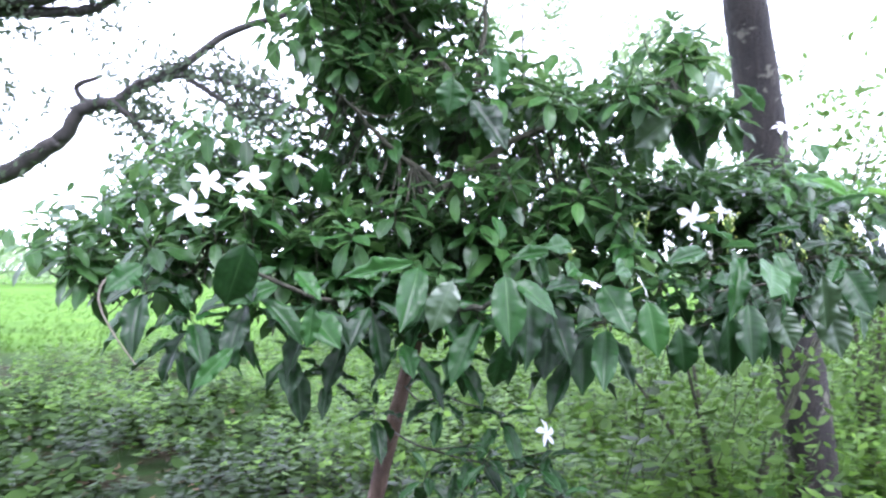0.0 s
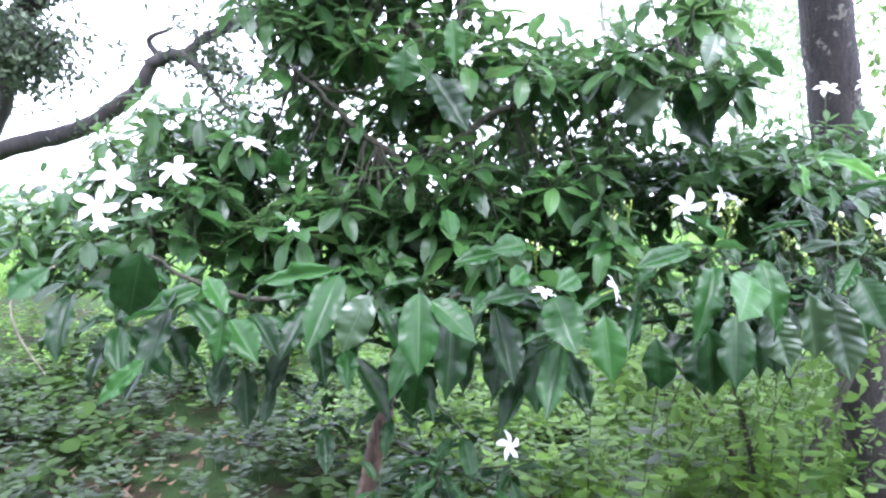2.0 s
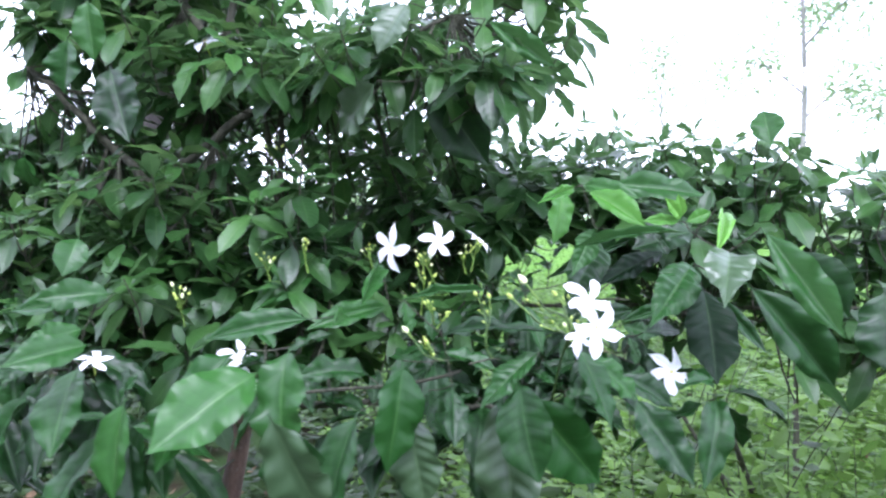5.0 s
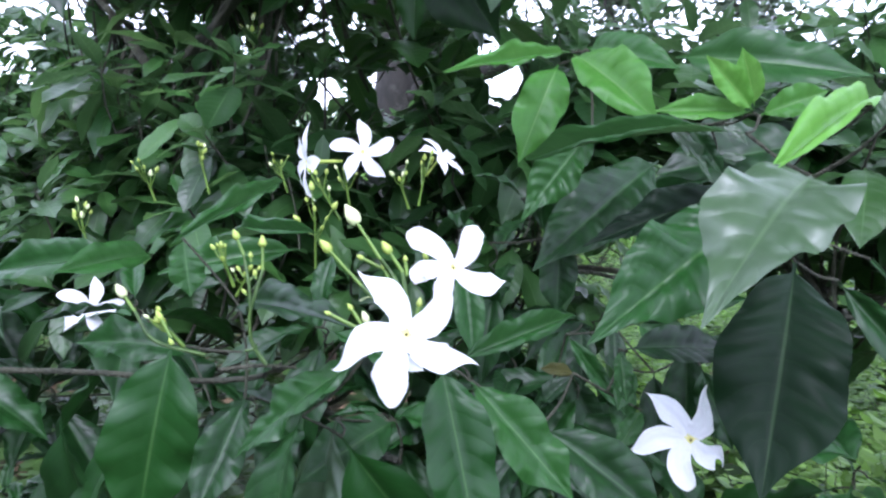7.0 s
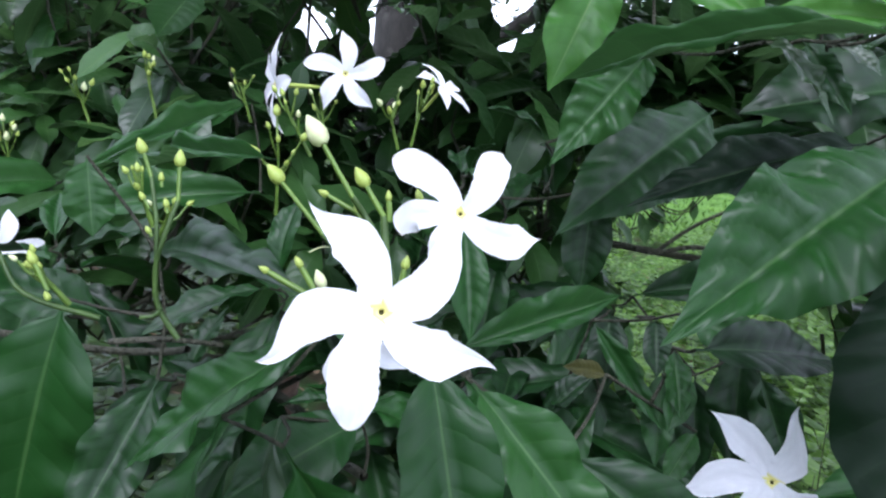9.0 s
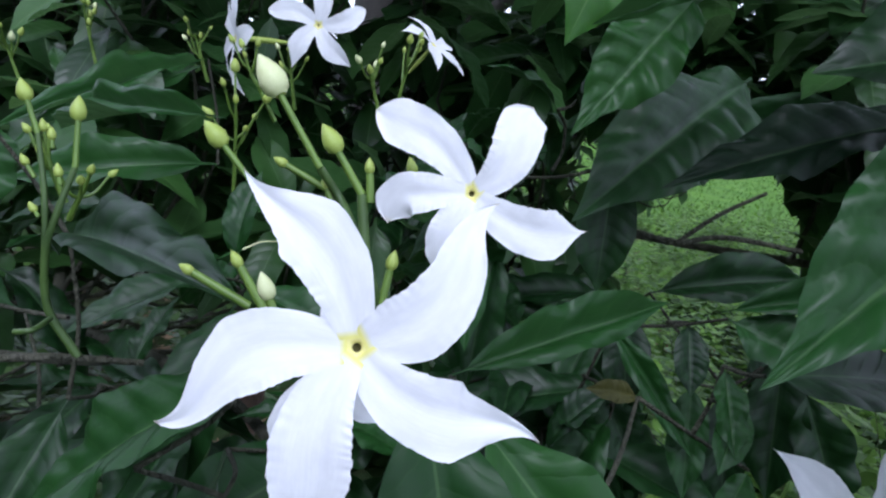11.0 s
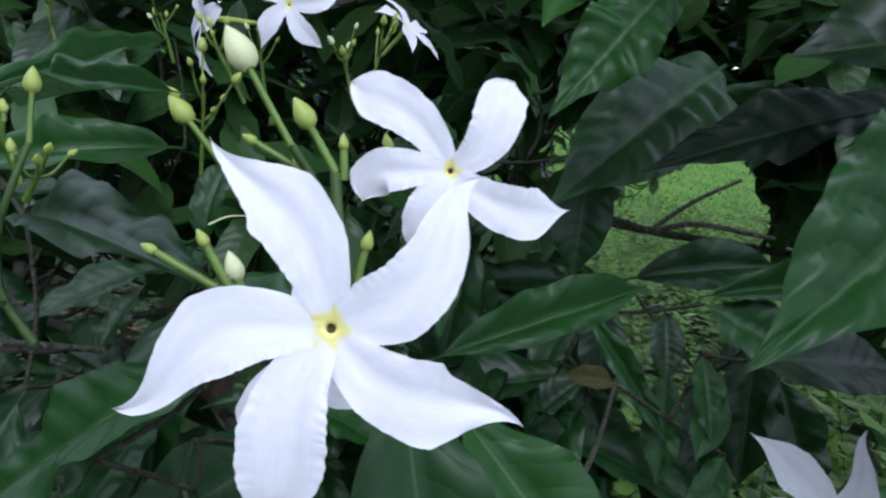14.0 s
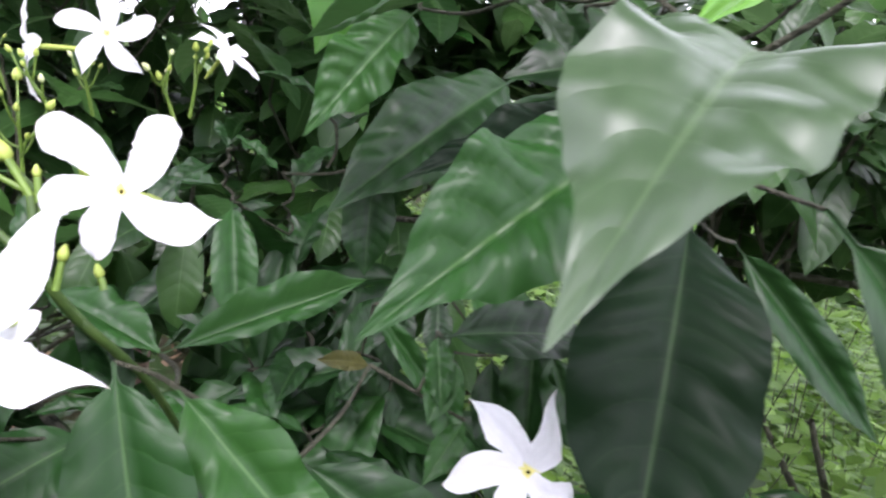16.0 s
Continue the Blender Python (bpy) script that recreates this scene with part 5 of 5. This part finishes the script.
leaf((0.9887, 0.8659, 1.2681), (1.0739, 0.9093, 1.1717), 0.0441, (-0.06, -0.85, 0.53), 5)
leaf((1.1131, 0.9349, 1.2664), (1.1207, 0.9095, 1.1850), 0.0556, (-0.16, -0.84, 0.51), 7)
leaf((0.2244, 0.5363, 1.1742), (0.2286, 0.5012, 1.0753), 0.0478, (0.12, -0.85, 0.51), 4, FRESH)
leaf((0.1557, 0.5758, 1.1642), (0.1228, 0.5602, 1.0874), 0.0445, (0.19, -0.84, 0.50), 9, PALE)
leaf((0.1055, 0.6264, 1.1851), (0.0809, 0.5472, 1.0892), 0.0429, (0.23, -0.84, 0.49), 0, FRESH)
leaf((0.1068, 0.6226, 1.1885), (-0.0207, 0.6528, 1.1618), 0.0308, (0.27, -0.85, 0.46), 2, FRESH)
leaf((-0.0754, 0.6748, 1.1109), (-0.0121, 0.6260, 1.0578), 0.0453, (0.32, -0.79, 0.52), 5, FRESH)
leaf((-0.0479, 0.6002, 1.1284), (-0.0565, 0.5939, 1.0620), 0.0286, (0.34, -0.78, 0.52), 7, FRESH)
leaf((-0.1206, 0.6976, 1.1524), (-0.1861, 0.6463, 1.1225), 0.0311, (0.40, -0.78, 0.48), 4, FRESH)
leaf((-0.0791, 0.6153, 1.1756), (-0.0332, 0.5769, 1.1311), 0.0299, (0.36, -0.80, 0.48), 9, FRESH)
leaf((-0.1328, 0.5539, 1.2185), (-0.1732, 0.5858, 1.1241), 0.0595, (0.44, -0.77, 0.46), 0)
leaf((-0.3010, 0.6120, 1.1871), (-0.3416, 0.5739, 1.1439), 0.0366, (0.53, -0.71, 0.46), 2)
leaf((-0.1127, 0.7417, 1.0374), (-0.1063, 0.6949, 0.9733), 0.0375, (0.34, -0.76, 0.56), 5)
leaf((-0.1671, 0.6203, 1.0640), (-0.2194, 0.5797, 1.0035), 0.0264, (0.43, -0.72, 0.55), 7, FRESH)
leaf((0.4541, 0.6552, 1.1335), (0.4640, 0.6331, 1.0435), 0.0464, (-0.11, -0.84, 0.52), 4, FRESH)
leaf((0.3864, 0.6614, 1.1557), (0.4154, 0.6076, 1.0833), 0.0546, (-0.06, -0.86, 0.50), 9, FRESH)
leaf((0.5905, 0.6484, 1.1974), (0.5541, 0.5911, 1.1007), 0.0350, (0.10, -0.83, 0.56), 3, RICH)
leaf((0.5120, 0.9316, 1.2571), (0.4484, 0.8424, 1.1898), 0.0462, (0.16, -0.87, 0.46), 2, FRESH)
leaf((0.6440, 0.6443, 1.2060), (0.6579, 0.6182, 1.1201), 0.0400, (0.08, -0.81, 0.57), 3, FRESH)
leaf((0.6288, 0.6254, 1.1880), (0.5921, 0.5441, 1.1391), 0.0530, (0.32, -0.73, 0.60), 9, FRESH)
leaf((0.5886, 0.7635, 1.2079), (0.5004, 0.7079, 1.1865), 0.0304, (-0.18, -0.88, 0.44), 4)
leaf((0.2237, 0.5345, 1.0781), (0.2122, 0.5659, 1.0109), 0.0328, (0.12, -0.81, 0.57), 9)
leaf((0.3770, 0.7586, 1.0818), (0.3691, 0.7300, 0.9686), 0.0490, (-0.03, -0.83, 0.55), 0)
leaf((0.3167, 0.7515, 1.0859), (0.3055, 0.7240, 0.9955), 0.0434, (0.02, -0.84, 0.55), 2)
leaf((0.5447, 0.7791, 1.0823), (0.5542, 0.7749, 1.0002), 0.0478, (-0.16, -0.83, 0.54), 5)
leaf((0.6006, 0.7860, 1.0825), (0.6135, 0.7618, 0.9981), 0.0490, (-0.21, -0.82, 0.54), 7)
leaf((0.6517, 0.7505, 1.1257), (0.6406, 0.7087, 1.0205), 0.0496, (-0.25, -0.82, 0.52), 4)
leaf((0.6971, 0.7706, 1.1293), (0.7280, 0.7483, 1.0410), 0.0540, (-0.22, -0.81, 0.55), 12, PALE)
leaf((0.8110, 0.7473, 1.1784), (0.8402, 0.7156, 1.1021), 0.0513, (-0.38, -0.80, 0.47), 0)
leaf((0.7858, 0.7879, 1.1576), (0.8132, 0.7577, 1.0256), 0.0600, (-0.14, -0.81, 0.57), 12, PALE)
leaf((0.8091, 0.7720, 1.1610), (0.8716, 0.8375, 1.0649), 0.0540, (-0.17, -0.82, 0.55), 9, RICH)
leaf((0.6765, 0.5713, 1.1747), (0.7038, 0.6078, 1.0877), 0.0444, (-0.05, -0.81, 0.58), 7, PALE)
leaf((0.6019, 0.7198, 1.1111), (0.6236, 0.7547, 0.9983), 0.0555, (0.04, -0.79, 0.61), 4)
leaf((0.2591, 0.5754, 1.1624), (0.2541, 0.5514, 1.0323), 0.0512, (0.43, -0.69, 0.59), 9)
leaf((0.2346, 0.5296, 1.1619), (0.2951, 0.5203, 1.1109), 0.0397, (0.45, -0.69, 0.56), 0, FRESH)
leaf((0.3576, 0.6765, 1.1545), (0.2918, 0.6122, 1.1468), 0.0324, (0.35, -0.77, 0.54), 2)
leaf((0.3195, 0.7371, 1.2066), (0.2492, 0.6881, 1.1923), 0.0290, (0.37, -0.79, 0.49), 5, FRESH)
leaf((0.1876, 0.8713, 1.4998), (0.2579, 0.8402, 1.3927), 0.0590, (0.40, -0.87, 0.29), 7)
leaf((0.2787, 1.0238, 1.5697), (0.2886, 0.9838, 1.4914), 0.0471, (0.31, -0.92, 0.25), 4)
leaf((0.2350, 0.7948, 1.5623), (0.2393, 0.8028, 1.4879), 0.0370, (0.42, -0.88, 0.22), 9, FRESH)
leaf((0.6425, 0.8466, 1.5429), (0.6191, 0.8231, 1.4840), 0.0374, (0.02, -0.98, 0.22), 0, PALE)
leaf((0.7050, 0.9182, 1.5405), (0.7797, 0.9533, 1.4907), 0.0266, (-0.09, -0.97, 0.24), 2, FRESH)
leaf((0.6482, 0.9701, 1.5067), (0.7320, 1.0674, 1.4725), 0.0404, (-0.03, -0.96, 0.27), 5)
leaf((0.5792, 0.9002, 1.4715), (0.5119, 0.9333, 1.4146), 0.0566, (0.10, -0.95, 0.29), 7, PALE)
leaf((0.6044, 0.9991, 1.4870), (0.6833, 1.0203, 1.3818), 0.0687, (0.01, -0.95, 0.31), 4)
leaf((0.5660, 1.0399, 1.4644), (0.5719, 1.0327, 1.3877), 0.0300, (0.13, -0.94, 0.32), 9, FRESH)
leaf((0.3703, 1.1433, 1.5534), (0.3240, 1.0825, 1.4682), 0.0650, (0.24, -0.93, 0.27), 0, PALE)
leaf((0.1577, 0.8314, 1.5287), (0.1501, 0.8339, 1.4574), 0.0555, (0.16, -0.96, 0.23), 2)
leaf((-0.0956, 0.9589, 1.3852), (-0.1122, 0.9918, 1.3310), 0.0446, (0.31, -0.89, 0.34), 5, FRESH)
leaf((0.9390, 0.9605, 1.3120), (0.8802, 0.9099, 1.2899), 0.0429, (-0.22, -0.89, 0.41), 7)
leaf((1.0388, 1.0232, 1.2940), (1.0986, 1.0139, 1.2244), 0.0608, (-0.31, -0.84, 0.44), 4)
leaf((0.8420, 0.9991, 1.3615), (0.9471, 1.0259, 1.3521), 0.0349, (-0.17, -0.91, 0.37), 9, FRESH)
leaf((0.8219, 0.9273, 1.3572), (0.8872, 0.9100, 1.3428), 0.0221, (0.13, -0.91, 0.38), 0, FRESH)
leaf((1.0090, 1.2055, 1.4771), (1.0201, 1.1687, 1.4255), 0.0416, (-0.05, -0.95, 0.31), 2, FRESH)
leaf((0.6152, 0.8838, 1.2098), (0.5548, 0.8014, 1.1870), 0.0292, (0.42, -0.74, 0.53), 5, FRESH)
leaf((0.9076, 0.7359, 1.1809), (0.9585, 0.7204, 1.1222), 0.0325, (0.04, -0.79, 0.62), 7)
leaf((0.4175, 0.6469, 1.1822), (0.3873, 0.5800, 1.1701), 0.0332, (0.66, -0.51, 0.55), 4, FRESH)
leaf((0.3530, 0.7311, 1.2170), (0.3007, 0.6774, 1.2120), 0.0335, (0.66, -0.55, 0.51), 9, FRESH)
leaf((0.2283, 0.7923, 1.2710), (0.2383, 0.7610, 1.2248), 0.0380, (0.68, -0.56, 0.47), 0, FRESH)
leaf((0.3520, 0.6963, 1.1845), (0.3302, 0.6433, 1.1673), 0.0319, (0.66, -0.52, 0.54), 2, FRESH)
leaf((0.8794, 0.8282, 1.1753), (0.9335, 0.8458, 1.1473), 0.0267, (0.34, -0.62, 0.71), 5)
leaf((0.8849, 0.8850, 1.2030), (0.8969, 0.8741, 1.1819), 0.0093, (0.36, -0.70, 0.62), 7, FRESH)
leaf((0.8913, 0.8890, 1.1935), (0.8946, 0.8706, 1.1772), 0.0104, (0.35, -0.69, 0.63), 4, FRESH)
leaf((0.8980, 0.8905, 1.1737), (0.8975, 0.8686, 1.1577), 0.0097, (0.33, -0.67, 0.67), 9, FRESH)
leaf((0.8659, 0.8750, 1.1873), (0.8566, 0.8577, 1.1905), 0.0068, (0.44, -0.64, 0.62), 0, YELLOW)
leaf((0.7428, 0.7614, 1.1612), (0.7610, 0.7251, 1.1166), 0.0239, (0.64, -0.31, 0.70), 2)
leaf((0.8699, 0.9231, 1.2092), (0.9187, 0.9582, 1.2274), 0.0138, (0.25, -0.80, 0.55), 5)
leaf((0.8722, 0.9241, 1.2074), (0.9093, 0.9330, 1.1975), 0.0213, (0.26, -0.76, 0.59), 7)
leaf((0.8587, 0.9265, 1.2009), (0.8695, 0.9151, 1.1787), 0.0121, (0.33, -0.71, 0.62), 4)
leaf((0.9277, 0.8991, 1.3229), (0.9133, 0.8761, 1.3441), 0.0121, (0.35, -0.89, 0.30), 9, YOUNG)
leaf((0.9279, 0.9003, 1.3252), (0.9240, 0.8874, 1.3487), 0.0111, (0.33, -0.90, 0.29), 0, YOUNG)
leaf((0.9322, 0.8961, 1.3205), (0.9554, 0.9071, 1.3325), 0.0138, (0.27, -0.91, 0.32), 2, BRIGHT)
leaf((0.9279, 0.8990, 1.3218), (0.8916, 0.8770, 1.3198), 0.0125, (0.38, -0.86, 0.33), 5, BRIGHT)
leaf((0.8996, 0.8981, 1.3154), (0.9201, 0.8981, 1.2923), 0.0087, (0.36, -0.85, 0.38), 7)
leaf((0.8307, 0.9392, 1.1942), (0.8434, 0.9254, 1.1597), 0.0184, (0.25, -0.75, 0.61), 4)
leaf((0.8607, 0.9432, 1.1742), (0.8725, 0.9272, 1.1351), 0.0149, (0.16, -0.73, 0.66), 9)
leaf((0.8659, 0.9713, 1.1677), (0.8788, 0.9659, 1.1184), 0.0185, (0.12, -0.74, 0.66), 0)
leaf((0.8815, 0.9778, 1.1917), (0.8928, 0.9676, 1.1307), 0.0257, (0.09, -0.78, 0.62), 2)
leaf((0.8206, 0.9832, 1.1932), (0.8719, 1.0285, 1.2114), 0.0228, (0.19, -0.83, 0.53), 5)
leaf((0.8938, 0.9706, 1.1798), (0.9173, 0.9747, 1.1346), 0.0228, (0.04, -0.77, 0.63), 7)
leaf((0.8646, 1.0067, 1.1591), (0.8824, 1.0288, 1.1860), 0.0182, (0.11, -0.81, 0.58), 4)
leaf((0.8258, 0.9381, 1.1608), (0.8526, 0.9459, 1.1192), 0.0185, (0.22, -0.70, 0.68), 9)
leaf((0.8148, 0.9313, 1.2500), (0.8227, 0.9223, 1.2013), 0.0228, (0.34, -0.80, 0.49), 0)

leaf((0.9097, 0.9848, 1.2873), (0.8457, 0.9043, 1.2475), 0.0260, (0.25, -0.75, 0.60), 12, SHADED)
leaf((0.8898, 0.8920, 1.3132), (0.9161, 0.8955, 1.2887), 0.0085, (0.15, -0.60, 0.80), 3, PALE)
leaf((0.9024, 0.9176, 1.3167), (0.9215, 0.9188, 1.3078), 0.0075, (0.10, -0.60, 0.80), 1, PALE)
leaf((0.9035, 0.9284, 1.3014), (0.9221, 0.9303, 1.2974), 0.0085, (0.05, -0.70, 0.70), 0, PALE)
leaf((0.9590, 0.9604, 1.2452), (1.0193, 0.9699, 1.1851), 0.0170, (-0.10, -0.85, 0.50), 0)
leaf((0.6446, 0.7833, 1.1520), (0.5883, 0.7341, 1.1554), 0.0270, (0.62, -0.30, 0.72), 3)

# Hanging leaves of the front rim, and those under and behind the flower cluster
for k in range(9):
    x = -0.36 + 0.095 * k
    whorl((x, 0.74 + 0.05 * math.sin(5.3 * k), 1.13 + 0.035 * math.sin(2.9 * k + 1)), (0.15 * math.sin(3.7 * k), -0.55, 0.8), 0.105, 8, True)
for k in range(8):
    whorl((-0.33 + 0.1 * k, 0.82 + 0.04 * math.sin(4.3 * k), 1.06 + 0.03 * math.sin(2.3 * k)), (0.15 * math.sin(3.1 * k), -0.35, 0.8), 0.10, 7, True)
whorl((0.62, 0.84, 1.10), (0.1, -0.3, 0.9), 0.10, 8, True)
whorl((0.74, 0.92, 1.10), (0.2, -0.2, 0.9), 0.10, 8, True)
whorl((0.66, 0.98, 1.17), (0.0, -0.3, 0.9), 0.10, 8, True)
whorl((0.80, 1.02, 1.19), (0.3, -0.2, 0.9), 0.10, 8, True)
whorl((0.52, 0.80, 1.16), (-0.2, -0.3, 0.9), 0.10, 8, True)
whorl((0.98, 1.02, 1.14), (0.4, -0.1, 0.9), 0.10, 8, True)

for place in ((0.684, 0.85, 1.18), (0.738, 0.87, 1.125), (0.786, 0.935, 1.16), (0.69, 0.83, 1.12), (0.738, 0.965, 1.18)):
    whorl(place, (0.05, -0.4, 0.8), 0.085, 8, True)

# Dark leaves low behind the flowers, and the twig of a leaf against the sky
for place in ((0.775, 0.911, 1.149), (0.816, 0.923, 1.146), (0.840, 0.973, 1.146), (0.824, 0.902, 1.137), (0.840, 0.931, 1.173)):
    whorl(place, (0.2, -0.35, 0.85), 0.075, 8, True)
for place in ((0.779, 1.214, 1.340), (0.823, 1.220, 1.334), (0.729, 1.221, 1.321), (0.699, 1.120, 1.322), (0.641, 1.129, 1.331), (0.87, 1.19, 1.345)):
    whorl(place, (0.15, -0.3, 0.9), 0.075, 7, True, RICH)
for place in ((0.772, 0.885, 1.250), (0.792, 0.925, 1.272), (0.765, 0.93, 1.235)):
    whorl(place, (0.1, -0.3, 0.9), 0.058, 7, True)
stem(((1.02, 1.36, 1.36), (1.01, 1.345, 1.45), (1.005, 1.34, 1.525)), 0.0012, 0.0008, DARK_STALK)
stem(((1.02, 1.36, 1.36), (1.05, 1.33, 1.45), (1.07, 1.31, 1.525)), 0.0012, 0.0008, DARK_STALK)
stem(((1.02, 1.30, 1.30), (1.005, 1.25, 1.40), (1.009, 1.2055, 1.4771)), 0.0014, 0.0009, TWIG, "twig")

# Side shoots below the fork
for place, size in (((0.137, 0.84, 0.95), 0.075), ((0.2, 0.84, 0.86), 0.07), ((0.25, 0.83, 0.92), 0.075), ((0.33, 0.84, 0.85), 0.07), ((0.17, 0.85, 0.84), 0.065), ((-0.06, 0.82, 1.0), 0.08), ((0.02, 0.83, 0.93), 0.07)):
    whorl(place, (0.1, -0.4, 0.8), size, 6, True)
for foot, mid, end in (((0.01, 1.38, 0.76), (0.1, 1.1, 0.79), (0.2, 0.84, 0.86)), ((0.1, 1.1, 0.79), (0.22, 0.95, 0.8), (0.33, 0.84, 0.85)), ((0.05, 1.36, 0.92), (0.15, 1.1, 0.9), (0.25, 0.83, 0.92)), ((0.04, 1.37, 0.88), (0.09, 1.1, 0.89), (0.137, 0.84, 0.95))):
    stem((foot, mid, end), 0.0028, 0.0014, TWIG, "side_shoot")

# Suckers round the trunk, and a dry curved twig
for place in ((0.221, 0.796, 0.859), (0.305, 0.785, 0.843), (0.193, 0.768, 0.797), (0.115, 0.811, 0.824), (0.273, 0.727, 0.800), (0.341, 0.766, 0.797)):
    whorl(place, (0.1, -0.3, 0.9), 0.07, 7, True)
    stem(((-0.1, 1.41, 0.3), (place[0] * 0.5 - 0.05, 1.15, 0.5), place), 0.003, 0.0012, TWIG, "sucker")
stem(((-0.342, 0.677, 1.183), (-0.376, 0.652, 1.163), (-0.372, 0.620, 1.132), (-0.344, 0.600, 1.090), (-0.307, 0.601, 1.038)), 0.0022, 0.0012, DRY_TWIG, "dry_twig")

# Twigs that carry them, each from the nearest twig or branch
nodes = list(BOUGHS)
for foot in sorted(FEET, key=lambda p: min((q - p).length for q in BOUGHS)):
    near = min(nodes, key=lambda q: (q - foot).length)
    gap = (near - foot).length
    if 0.004 < gap < (0.12 if foot.z > 1.4 else 0.06):
        mid = (near + foot) / 2 + Vector((0, 0.003, -0.05 * gap))
        v, f4 = tube_arrays(smooth_line((near, mid, foot), 3), [0.0008 - 0.00003 * k for k in range(7)], 5)
        TWIGS.append((v, f4, np.zeros((len(v), 2))))
        nodes.append((near + foot) / 2)
    nodes.append(foot)
on_shrub("twig_mass", joined("twig_mass", TWIGS), TWIG, "thin brown twigs", "stuff")
